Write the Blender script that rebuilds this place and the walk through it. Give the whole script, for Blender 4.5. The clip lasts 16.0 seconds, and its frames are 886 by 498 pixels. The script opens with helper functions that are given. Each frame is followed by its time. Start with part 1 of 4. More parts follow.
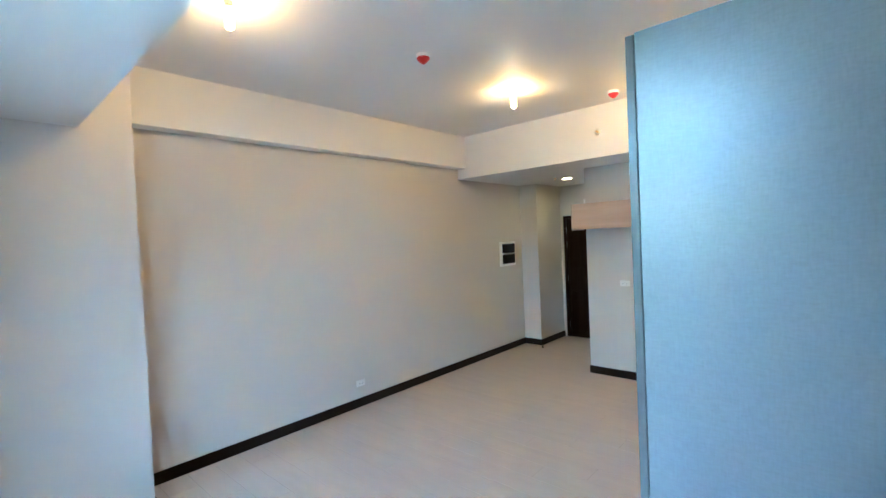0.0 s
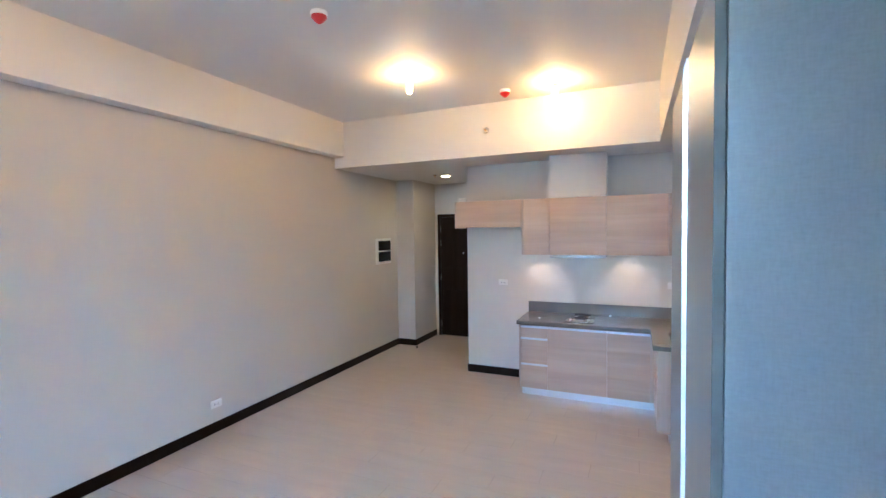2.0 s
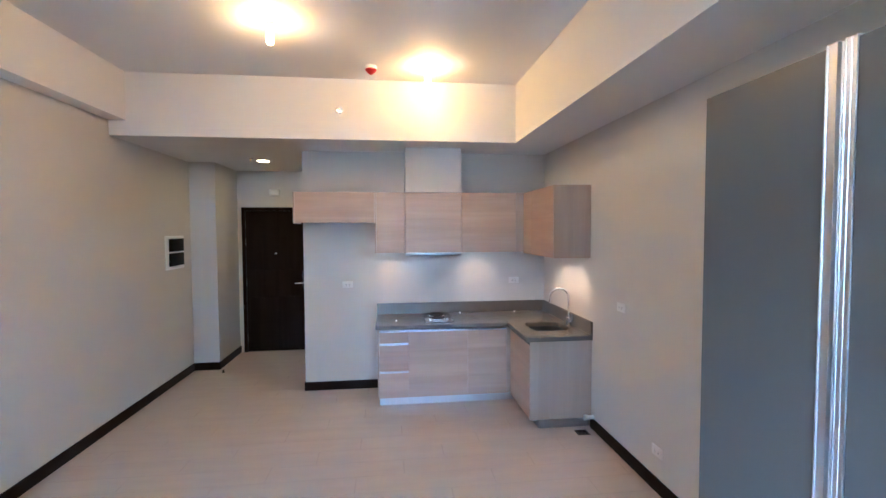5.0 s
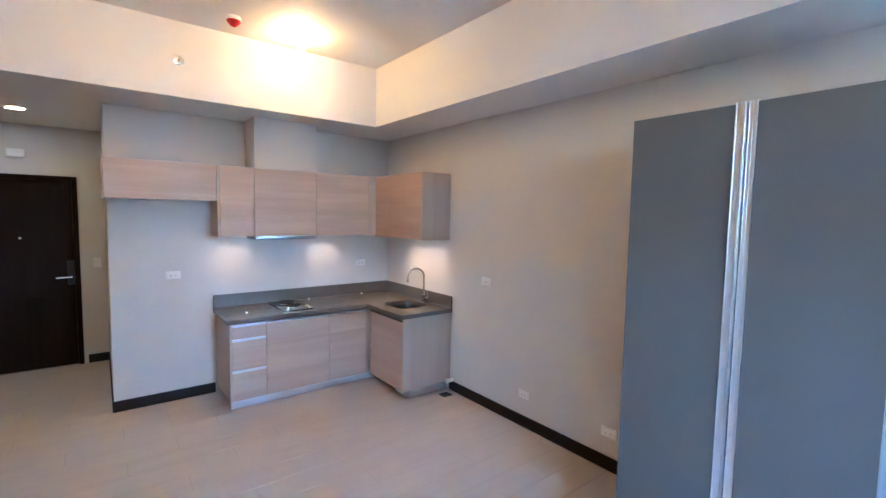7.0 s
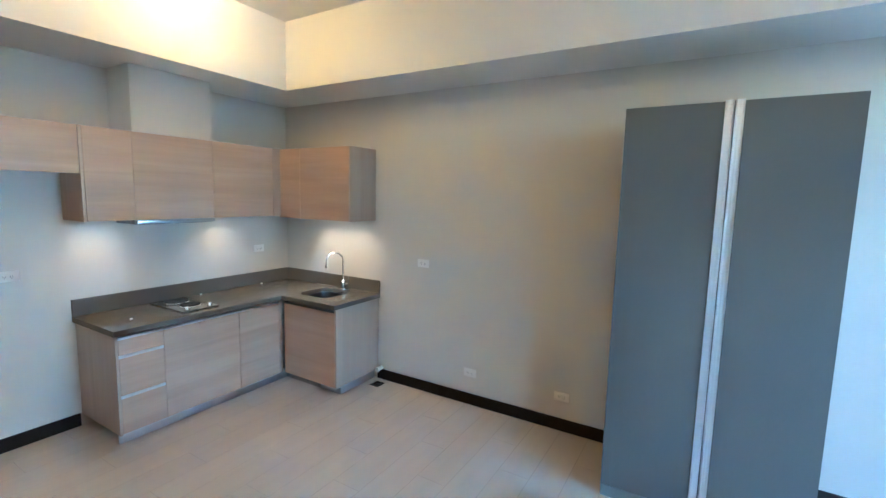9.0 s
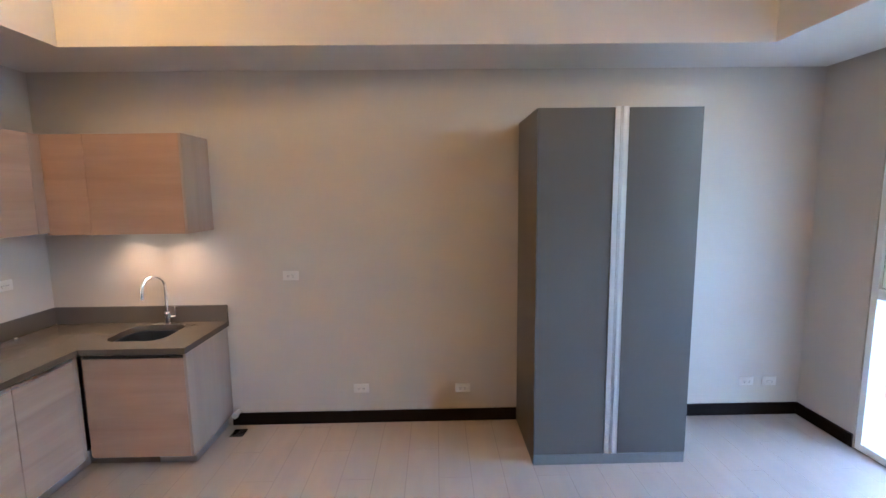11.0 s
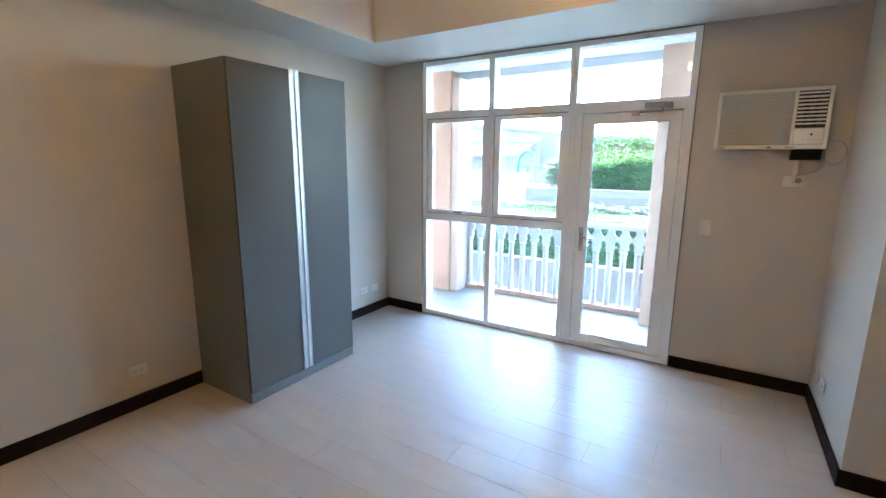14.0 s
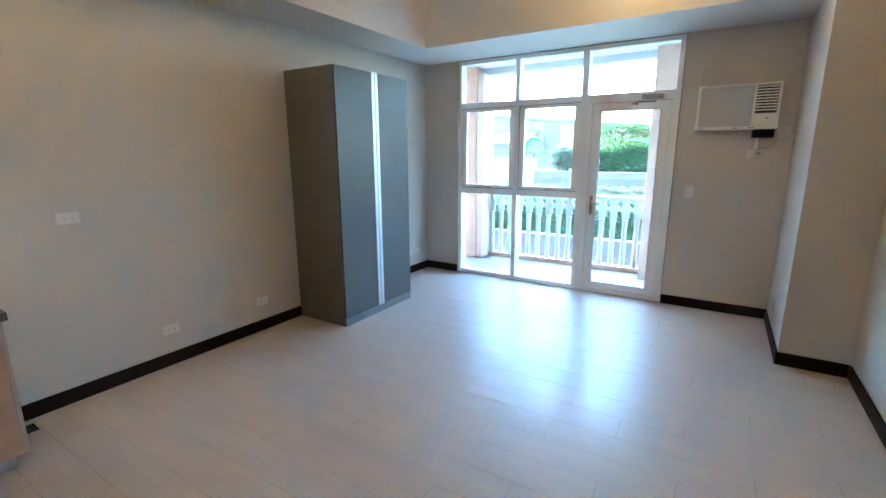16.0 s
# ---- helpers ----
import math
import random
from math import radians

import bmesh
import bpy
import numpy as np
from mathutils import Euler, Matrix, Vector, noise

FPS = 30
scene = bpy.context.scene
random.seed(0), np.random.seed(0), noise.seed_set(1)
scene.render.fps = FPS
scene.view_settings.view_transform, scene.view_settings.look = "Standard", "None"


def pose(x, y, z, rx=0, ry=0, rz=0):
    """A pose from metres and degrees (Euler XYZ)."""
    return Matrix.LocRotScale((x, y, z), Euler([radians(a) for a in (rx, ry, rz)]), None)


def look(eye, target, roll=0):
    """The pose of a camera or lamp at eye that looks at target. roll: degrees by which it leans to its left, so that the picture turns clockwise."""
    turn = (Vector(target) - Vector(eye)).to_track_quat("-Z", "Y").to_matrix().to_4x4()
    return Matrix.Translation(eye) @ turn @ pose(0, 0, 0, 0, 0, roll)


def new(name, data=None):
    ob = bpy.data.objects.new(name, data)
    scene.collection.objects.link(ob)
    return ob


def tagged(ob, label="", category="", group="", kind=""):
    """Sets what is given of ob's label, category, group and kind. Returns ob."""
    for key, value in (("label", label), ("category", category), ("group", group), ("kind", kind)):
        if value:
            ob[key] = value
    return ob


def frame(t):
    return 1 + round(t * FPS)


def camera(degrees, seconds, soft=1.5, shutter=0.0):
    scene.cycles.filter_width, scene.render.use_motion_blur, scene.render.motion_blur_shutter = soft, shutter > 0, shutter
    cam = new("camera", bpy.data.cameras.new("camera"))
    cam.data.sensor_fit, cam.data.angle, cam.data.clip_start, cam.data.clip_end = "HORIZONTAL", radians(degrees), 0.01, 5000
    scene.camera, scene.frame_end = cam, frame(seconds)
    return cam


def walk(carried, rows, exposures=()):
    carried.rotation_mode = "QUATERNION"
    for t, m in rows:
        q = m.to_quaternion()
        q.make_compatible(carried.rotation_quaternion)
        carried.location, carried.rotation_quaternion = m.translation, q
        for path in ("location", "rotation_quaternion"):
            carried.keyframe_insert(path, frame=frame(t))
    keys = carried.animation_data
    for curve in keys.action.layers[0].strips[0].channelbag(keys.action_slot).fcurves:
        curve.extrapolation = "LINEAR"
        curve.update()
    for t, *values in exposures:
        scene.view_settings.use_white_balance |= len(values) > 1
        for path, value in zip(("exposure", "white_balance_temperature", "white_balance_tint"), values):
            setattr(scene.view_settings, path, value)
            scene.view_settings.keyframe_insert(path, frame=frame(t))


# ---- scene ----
cam = camera(89.8, 16.0)
PATH = [
    (0, (0.905, 0.213, 1.866), (-0.438, 1.694, 1.817), -2.6),
    (0.5, (0.802, 0.241, 1.871), (-0.44, 1.807, 1.817), -1.6),
    (1, (0.667, 0.264, 1.874), (-0.406, 1.95, 1.809), -1.4),
    (1.5, (0.555, 0.271, 1.894), (-0.414, 2.018, 1.806), -1.0),
    (2, (0.414, 0.334, 1.85), (-0.384, 2.166, 1.773), -0.8),
    (2.5, (0.253, 0.365, 1.86), (-0.31, 2.283, 1.784), -0.5),
    (3, (0.03, 0.39, 1.846), (-0.305, 2.361, 1.782), -0.2),
    (3.5, (-0.218, 0.445, 1.82), (-0.259, 2.444, 1.75), 0.3),
    (4, (-0.355, 0.554, 1.82), (-0.3, 2.551, 1.741), 0.0),
    (6.5, (-1.386, 0.887, 1.804), (-0.44, 2.646, 1.7), 0.7),
    (7, (-1.67, 1.013, 1.802), (-0.45, 2.591, 1.65), 1.0),
    (7.5, (-1.795, 1.163, 1.758), (-0.536, 2.708, 1.587), 0.8),
    (8, (-1.948, 1.345, 1.755), (-0.586, 2.797, 1.563), 1.0),
    (8.5, (-2.111, 1.561, 1.8), (-0.558, 2.801, 1.58), 1.3),
    (11, (-2.2, 2.899, 1.802), (-0.216, 2.866, 1.554), -0.7),
    (11.5, (-2.103, 3.071, 1.791), (-0.184, 2.57, 1.529), -0.9),
    (12, (-2.018, 3.252, 1.796), (-0.332, 2.217, 1.505), 0.1),
    (12.5, (-2.045, 3.333, 1.763), (-0.571, 2.013, 1.47), 1.1),
    (13, (-2.097, 3.514, 1.735), (-0.848, 1.986, 1.409), 1.2),
    (13.5, (-2.079, 3.718, 1.707), (-0.994, 2.075, 1.35), 1.3),
    (14, (-2.097, 3.991, 1.676), (-1.057, 2.325, 1.296), 0.4),
    (14.5, (-2.141, 4.249, 1.637), (-1.108, 2.581, 1.246), 0.0),
    (15, (-2.155, 4.534, 1.61), (-1.127, 2.867, 1.208), -0.0),
    (15.5, (-2.211, 4.789, 1.598), (-1.18, 3.125, 1.188), -0.1),
    (16, (-2.28, 5.105, 1.584), (-1.247, 3.445, 1.162), -0.2),
]
EXPOSURES = [
    (0, 6.5, 4600, -9),
    (1, 6.45, 4550, -2),
    (2, 6.45, 4780, 2),
    (3.5, 6.22, 4780, 4),
    (7, 6.42, 4530, 5),
    (8, 6.38, 4400, 6),
    (8.5, 6.4, 4230, -14),
    (11, 6.1, 5200, 8),
    (11.5, 5.55, 4900, -4),
    (12.5, 5.65, 5250, -2),
    (14, 5.95, 5250, -2),
    (16, 5.97, 4780, -8),
]
walk(cam, [(t, look(eye, target, roll)) for t, eye, target, roll in PATH], EXPOSURES)

# ---- world and large lights ----
world = bpy.data.worlds.new("world")
scene.world = world
world.use_nodes = True
wn = world.node_tree
sky = wn.nodes.new("ShaderNodeTexSky")
sky.sky_type, sky.sun_disc = "NISHITA", False
sky.sun_elevation, sky.sun_rotation = radians(62), radians(120)
sky.air_density, sky.dust_density, sky.ozone_density = 1.1, 1.2, 1.0
wn.nodes["Background"].inputs["Strength"].default_value = 0.15
wn.links.new(sky.outputs["Color"], wn.nodes["Background"].inputs["Color"])
sun = new("sun", bpy.data.lights.new("sun", "SUN"))
sun.data.energy, sun.data.angle, sun.data.color = 0.5, radians(25), (1.0, 0.98, 0.95)
sun.matrix_world = look((8.15, -4.7, 17.7), (0, 0, 0))


# ---- materials ----
def mat(name, color, rough=0.5, metal=0.0, coat=0.0):
    m = bpy.data.materials.new(name)
    m.use_nodes = True
    b = m.node_tree.nodes["Principled BSDF"]
    b.inputs["Base Color"].default_value = (*color, 1)
    b.inputs["Roughness"].default_value = rough
    b.inputs["Metallic"].default_value = metal
    b.inputs["Coat Weight"].default_value = coat
    return m


def worn(name, color, rough=0.5, metal=0.0, grain=60.0, stain=1.2, vary=0.06, bump=0.05, stretch=(1, 1, 1), depth=0.002, rough_vary=0.1, per_object=0.0):
    """A surface with large stains and fine grain in colour, gloss and relief."""
    m = mat(name, color, rough, metal)
    t = m.node_tree
    b = t.nodes["Principled BSDF"]
    co = t.nodes.new("ShaderNodeTexCoord")
    mp = t.nodes.new("ShaderNodeMapping")
    mp.inputs["Scale"].default_value = stretch
    t.links.new(co.outputs["Object"], mp.inputs["Vector"])
    big, fine = t.nodes.new("ShaderNodeTexNoise"), t.nodes.new("ShaderNodeTexNoise")
    big.inputs["Scale"].default_value, big.inputs["Detail"].default_value = stain, 4
    fine.inputs["Scale"].default_value, fine.inputs["Detail"].default_value = grain, 6
    t.links.new(mp.outputs["Vector"], big.inputs["Vector"])
    t.links.new(mp.outputs["Vector"], fine.inputs["Vector"])
    if per_object:
        oi, sh, of = t.nodes.new("ShaderNodeObjectInfo"), t.nodes.new("ShaderNodeVectorMath"), t.nodes.new("ShaderNodeVectorMath")
        sh.operation, of.operation = "SCALE", "ADD"
        sh.inputs[0].default_value = (13, 29, 7)
        t.links.new(oi.outputs["Random"], sh.inputs["Scale"])
        t.links.new(mp.outputs["Vector"], of.inputs[0])
        t.links.new(sh.outputs["Vector"], of.inputs[1])
        t.links.new(of.outputs["Vector"], big.inputs["Vector"])
        t.links.new(of.outputs["Vector"], fine.inputs["Vector"])
    add = t.nodes.new("ShaderNodeMath")
    add.operation = "ADD"
    t.links.new(big.outputs["Fac"], add.inputs[0])
    t.links.new(fine.outputs["Fac"], add.inputs[1])
    last = add.outputs[0]
    if per_object:
        info = t.nodes.new("ShaderNodeObjectInfo")
        mul = t.nodes.new("ShaderNodeMath")
        mul.operation = "MULTIPLY_ADD"
        mul.inputs[1].default_value = per_object
        t.links.new(info.outputs["Random"], mul.inputs[0])
        t.links.new(last, mul.inputs[2])
        last = mul.outputs[0]
    ramp = t.nodes.new("ShaderNodeMapRange")
    ramp.inputs["From Min"].default_value, ramp.inputs["From Max"].default_value = 0.6, 1.4 + per_object
    ramp.inputs["To Min"].default_value, ramp.inputs["To Max"].default_value = 1 - vary, 1 + vary
    t.links.new(last, ramp.inputs["Value"])
    mul2 = t.nodes.new("ShaderNodeVectorMath")
    mul2.operation = "SCALE"
    mul2.inputs[0].default_value = color
    t.links.new(ramp.outputs["Result"], mul2.inputs["Scale"])
    t.links.new(mul2.outputs["Vector"], b.inputs["Base Color"])
    rr = t.nodes.new("ShaderNodeMapRange")
    rr.inputs["To Min"].default_value, rr.inputs["To Max"].default_value = max(0.02, rough - rough_vary), min(1, rough + rough_vary)
    t.links.new(big.outputs["Fac"], rr.inputs["Value"])
    t.links.new(rr.outputs["Result"], b.inputs["Roughness"])
    bp = t.nodes.new("ShaderNodeBump")
    bp.inputs["Strength"].default_value, bp.inputs["Distance"].default_value = bump, depth
    t.links.new(fine.outputs["Fac"], bp.inputs["Height"])
    t.links.new(bp.outputs["Normal"], b.inputs["Normal"])
    return m


def wood(name, dark, light, along, rough=0.42, scale=1.0):
    """Printed oak: long soft streaks along one axis (0, 1 or 2)."""
    m = mat(name, light, rough)
    t = m.node_tree
    b = t.nodes["Principled BSDF"]
    co, mp = t.nodes.new("ShaderNodeTexCoord"), t.nodes.new("ShaderNodeMapping")
    info = t.nodes.new("ShaderNodeObjectInfo")
    sc = [9.0 * scale] * 3
    sc[along] = 0.55 * scale
    mp.inputs["Scale"].default_value = sc
    t.links.new(co.outputs["Object"], mp.inputs["Vector"])
    off = t.nodes.new("ShaderNodeVectorMath")
    off.operation = "ADD"
    t.links.new(mp.outputs["Vector"], off.inputs[0])
    sh = t.nodes.new("ShaderNodeVectorMath")
    sh.operation = "SCALE"
    sh.inputs[0].default_value = (17, 23, 31)
    t.links.new(info.outputs["Random"], sh.inputs["Scale"])
    t.links.new(sh.outputs["Vector"], off.inputs[1])
    streak, fine = t.nodes.new("ShaderNodeTexNoise"), t.nodes.new("ShaderNodeTexNoise")
    streak.inputs["Scale"].default_value, streak.inputs["Detail"].default_value, streak.inputs["Distortion"].default_value = 1.0, 5, 0.6
    fine.inputs["Scale"].default_value, fine.inputs["Detail"].default_value = 9.0, 6
    t.links.new(off.outputs["Vector"], streak.inputs["Vector"])
    t.links.new(off.outputs["Vector"], fine.inputs["Vector"])
    mx = t.nodes.new("ShaderNodeMath")
    mx.operation = "MULTIPLY_ADD"
    mx.inputs[1].default_value = 0.22
    t.links.new(fine.outputs["Fac"], mx.inputs[0])
    t.links.new(streak.outputs["Fac"], mx.inputs[2])
    cr = t.nodes.new("ShaderNodeValToRGB")
    cr.color_ramp.elements[0].position, cr.color_ramp.elements[0].color = 0.36, (*dark, 1)
    cr.color_ramp.elements[1].position, cr.color_ramp.elements[1].color = 0.82, (*light, 1)
    t.links.new(mx.outputs[0], cr.inputs["Fac"])
    t.links.new(cr.outputs["Color"], b.inputs["Base Color"])
    bp = t.nodes.new("ShaderNodeBump")
    bp.inputs["Strength"].default_value, bp.inputs["Distance"].default_value = 0.15, 0.001
    t.links.new(fine.outputs["Fac"], bp.inputs["Height"])
    t.links.new(bp.outputs["Normal"], b.inputs["Normal"])
    return m


def linen(name, color, rough=0.45):
    """Grey melamine pressed with a fine woven, linen-like grain."""
    m = mat(name, color, rough)
    t = m.node_tree
    b = t.nodes["Principled BSDF"]
    co = t.nodes.new("ShaderNodeTexCoord")
    outs = []
    for sc in ((200, 200, 40), (60, 60, 210), (2.2, 2.2, 2.2)):
        mp, nz = t.nodes.new("ShaderNodeMapping"), t.nodes.new("ShaderNodeTexNoise")
        mp.inputs["Scale"].default_value = sc
        nz.inputs["Scale"].default_value, nz.inputs["Detail"].default_value = 1.0, 4
        t.links.new(co.outputs["Object"], mp.inputs["Vector"])
        t.links.new(mp.outputs["Vector"], nz.inputs["Vector"])
        outs.append(nz.outputs["Fac"])
    a1, a2 = t.nodes.new("ShaderNodeMath"), t.nodes.new("ShaderNodeMath")
    a1.operation = a2.operation = "ADD"
    t.links.new(outs[0], a1.inputs[0])
    t.links.new(outs[1], a1.inputs[1])
    t.links.new(a1.outputs[0], a2.inputs[0])
    t.links.new(outs[2], a2.inputs[1])
    mr = t.nodes.new("ShaderNodeMapRange")
    mr.inputs["From Min"].default_value, mr.inputs["From Max"].default_value = 1.0, 2.0
    mr.inputs["To Min"].default_value, mr.inputs["To Max"].default_value = 0.82, 1.18
    t.links.new(a2.outputs[0], mr.inputs["Value"])
    v = t.nodes.new("ShaderNodeVectorMath")
    v.operation = "SCALE"
    v.inputs[0].default_value = color
    t.links.new(mr.outputs["Result"], v.inputs["Scale"])
    t.links.new(v.outputs["Vector"], b.inputs["Base Color"])
    bp = t.nodes.new("ShaderNodeBump")
    bp.inputs["Strength"].default_value, bp.inputs["Distance"].default_value = 0.25, 0.0008
    t.links.new(a1.outputs[0], bp.inputs["Height"])
    t.links.new(bp.outputs["Normal"], b.inputs["Normal"])
    return m


def leafy(name, dark, light):
    m = mat(name, light, 0.5)
    t = m.node_tree
    b = t.nodes["Principled BSDF"]
    geo, cr = t.nodes.new("ShaderNodeNewGeometry"), t.nodes.new("ShaderNodeValToRGB")
    cr.color_ramp.elements[0].color, cr.color_ramp.elements[1].color = (*dark, 1), (*light, 1)
    t.links.new(geo.outputs["Random Per Island"], cr.inputs["Fac"])
    t.links.new(cr.outputs["Color"], b.inputs["Base Color"])
    return m


def plank_mat():
    """Satin porcelain: faint streaks along the plank, each plank a slightly different shade."""
    m = mat("porcelain_plank", (0.44, 0.41, 0.38), 0.3)
    t = m.node_tree
    b = t.nodes["Principled BSDF"]
    co, mp, info = t.nodes.new("ShaderNodeTexCoord"), t.nodes.new("ShaderNodeMapping"), t.nodes.new("ShaderNodeObjectInfo")
    t.links.new(co.outputs["Object"], mp.inputs["Vector"])
    t.links.new(info.outputs["Location"], mp.inputs["Location"])
    streak, fine = t.nodes.new("ShaderNodeTexNoise"), t.nodes.new("ShaderNodeTexNoise")
    sc = t.nodes.new("ShaderNodeVectorMath")
    sc.operation = "MULTIPLY"
    sc.inputs[1].default_value = (2.2, 11.0, 1.0)
    t.links.new(mp.outputs["Vector"], sc.inputs[0])
    streak.inputs["Scale"].default_value, streak.inputs["Detail"].default_value = 1.0, 3
    fine.inputs["Scale"].default_value, fine.inputs["Detail"].default_value = 70.0, 4
    t.links.new(sc.outputs["Vector"], streak.inputs["Vector"])
    t.links.new(mp.outputs["Vector"], fine.inputs["Vector"])
    a = t.nodes.new("ShaderNodeMath")
    a.operation = "MULTIPLY_ADD"
    a.inputs[1].default_value = 0.09
    t.links.new(info.outputs["Random"], a.inputs[0])
    t.links.new(streak.outputs["Fac"], a.inputs[2])
    c = t.nodes.new("ShaderNodeMath")
    c.operation = "MULTIPLY_ADD"
    c.inputs[1].default_value = 0.25
    t.links.new(fine.outputs["Fac"], c.inputs[0])
    t.links.new(a.outputs[0], c.inputs[2])
    cr = t.nodes.new("ShaderNodeValToRGB")
    cr.color_ramp.elements[0].position, cr.color_ramp.elements[0].color = 0.3, (0.49, 0.415, 0.357, 1)
    cr.color_ramp.elements[1].position, cr.color_ramp.elements[1].color = 1.0, (0.56, 0.478, 0.413, 1)
    t.links.new(c.outputs[0], cr.inputs["Fac"])
    t.links.new(cr.outputs["Color"], b.inputs["Base Color"])
    rr = t.nodes.new("ShaderNodeMapRange")
    rr.inputs["To Min"].default_value, rr.inputs["To Max"].default_value = 0.42, 0.52
    b.inputs["Coat Weight"].default_value, b.inputs["Coat Roughness"].default_value = 0.2, 0.26
    b.inputs["Specular IOR Level"].default_value = 0.5
    t.links.new(streak.outputs["Fac"], rr.inputs["Value"])
    t.links.new(rr.outputs["Result"], b.inputs["Roughness"])
    bp = t.nodes.new("ShaderNodeBump")
    bp.inputs["Strength"].default_value, bp.inputs["Distance"].default_value = 0.05, 0.0005
    t.links.new(fine.outputs["Fac"], bp.inputs["Height"])
    t.links.new(bp.outputs["Normal"], b.inputs["Normal"])
    return m


def dull(m, level):
    """Less mirror-like shine, as on matt paint and leaves."""
    m.node_tree.nodes["Principled BSDF"].inputs["Specular IOR Level"].default_value = level
    return m


def glow(name, color, strength):
    m = mat(name, color, 0.4)
    b = m.node_tree.nodes["Principled BSDF"]
    b.inputs["Emission Color"].default_value, b.inputs["Emission Strength"].default_value = (*color, 1), strength
    return m


M_WALL = worn("wall_paint", (0.555, 0.508, 0.446), 0.5, grain=220, stain=0.9, vary=0.02, bump=0.12, depth=0.001)
M_BEAM = worn("beam_paint", (0.69, 0.66, 0.61), 0.55, grain=210, stain=0.9, vary=0.02, bump=0.1, depth=0.001)
M_CEIL = worn("ceiling_paint", (0.70, 0.68, 0.65), 0.65, grain=200, stain=0.8, vary=0.02, bump=0.1, depth=0.001)
M_BASE = worn("skirting_wood", (0.012, 0.008, 0.007), 0.5, grain=90, vary=0.2, bump=0.08, stretch=(1, 1, 6))
M_TILE = plank_mat()
M_GROUT = worn("grout", (0.33, 0.28, 0.24), 0.9, grain=300, vary=0.1, bump=0.3)
M_OAK_H = wood("oak_across", (0.385, 0.270, 0.196), (0.49, 0.355, 0.264), 0)
# redder than the other oak: warm bulb light put into west-facing fronts
M_OAK_Y = wood("oak_across_side_lamplit", (0.40, 0.25, 0.165), (0.50, 0.325, 0.222), 1)
M_OAK_V = wood("oak_upright", (0.37, 0.28, 0.22), (0.455, 0.355, 0.285), 2)
M_GREY = dull(linen("grey_linen_melamine", (0.115, 0.113, 0.108), 0.40), 1.0)
M_GREY_DOOR = dull(worn("grey_satin_melamine", (0.103, 0.096, 0.085), 0.29, grain=420, stain=0.8, vary=0.03, bump=0.04, depth=0.0004, rough_vary=0.03), 0.22)
M_COUNTER = worn("dark_solid_surface", (0.12, 0.108, 0.093), 0.24, grain=260, stain=3, vary=0.12, bump=0.04, depth=0.0005, rough_vary=0.06)
M_STRIP = worn("anodised_aluminium", (0.68, 0.69, 0.71), 0.36, 1.0, grain=30, stain=1.0, vary=0.01, bump=0.0, rough_vary=0.01)
M_ALU = worn("brushed_aluminium", (0.58, 0.59, 0.61), 0.27, 1.0, grain=120, vary=0.05, bump=0.1, stretch=(1, 1, 0.02), depth=0.0005)
M_HOOD = worn("grey_metal_strip", (0.36, 0.37, 0.39), 0.3, 1.0, grain=120, vary=0.03, bump=0.0)
M_BOWL = worn("steel_bowl", (0.13, 0.13, 0.135), 0.3, 1.0, grain=150, vary=0.06, bump=0.05)
M_STEEL = worn("stainless_steel", (0.36, 0.35, 0.34), 0.22, 1.0, grain=150, vary=0.06, bump=0.06, stretch=(0.05, 1, 1), depth=0.0005)
M_CHROME = mat("chrome", (0.86, 0.86, 0.87), 0.06, 1.0)
M_BLACK = worn("black_plastic", (0.012, 0.012, 0.013), 0.28, grain=150, vary=0.2, bump=0.03)
M_COVER = dull(worn("matt_black_plastic", (0.008, 0.008, 0.009), 0.5, grain=150, vary=0.2, bump=0.03), 0.06)
M_IRON = dull(worn("black_hot_plate", (0.015, 0.015, 0.016), 0.6, grain=120, vary=0.3, bump=0.15), 0.2)
M_PLATE = worn("cream_plate_plastic", (0.70, 0.67, 0.62), 0.4, grain=90, vary=0.02, bump=0.02)
M_PLASTIC = worn("white_plastic", (0.82, 0.81, 0.79), 0.35, grain=90, vary=0.02, bump=0.02)
M_YELLOWED = worn("off_white_plastic", (0.74, 0.72, 0.66), 0.4, grain=90, vary=0.04, bump=0.03)
M_GRILLE = worn("pale_grey_plastic", (0.66, 0.67, 0.66), 0.45, grain=90, vary=0.04, bump=0.03)
M_CORD = mat("grey_rubber", (0.36, 0.36, 0.36), 0.5)
M_FILTER = worn("grey_filter", (0.20, 0.20, 0.20), 0.8, grain=90, vary=0.1)
M_CLOSER = worn("grey_painted_metal", (0.33, 0.34, 0.35), 0.35, grain=90, vary=0.04, bump=0.02)
M_SCREEN = worn("pale_filter_screen", (0.40, 0.41, 0.41), 0.8, grain=90, vary=0.1)
# near-black for slots and badge; shade of recesses is put into it
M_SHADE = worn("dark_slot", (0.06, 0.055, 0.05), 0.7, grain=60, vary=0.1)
M_FRAME = worn("white_powder_coat", (0.87, 0.89, 0.91), 0.42, grain=260, vary=0.02, bump=0.05, depth=0.0005)
M_GASKET = mat("rubber_gasket", (0.02, 0.02, 0.02), 0.6)
M_DOOR = dull(wood("dark_stained_wood", (0.006, 0.0033, 0.0021), (0.015, 0.0078, 0.0052), 2, 0.5), 0.06)
dull(M_BASE, 0.14)
M_RED = mat("red_plastic", (0.45, 0.012, 0.01), 0.35)
M_BRASS = worn("brass", (0.62, 0.42, 0.2), 0.3, 1.0, grain=90, vary=0.1)
M_BULB = glow("lit_frosted_bulb", (1.0, 0.52, 0.17), 4.4)
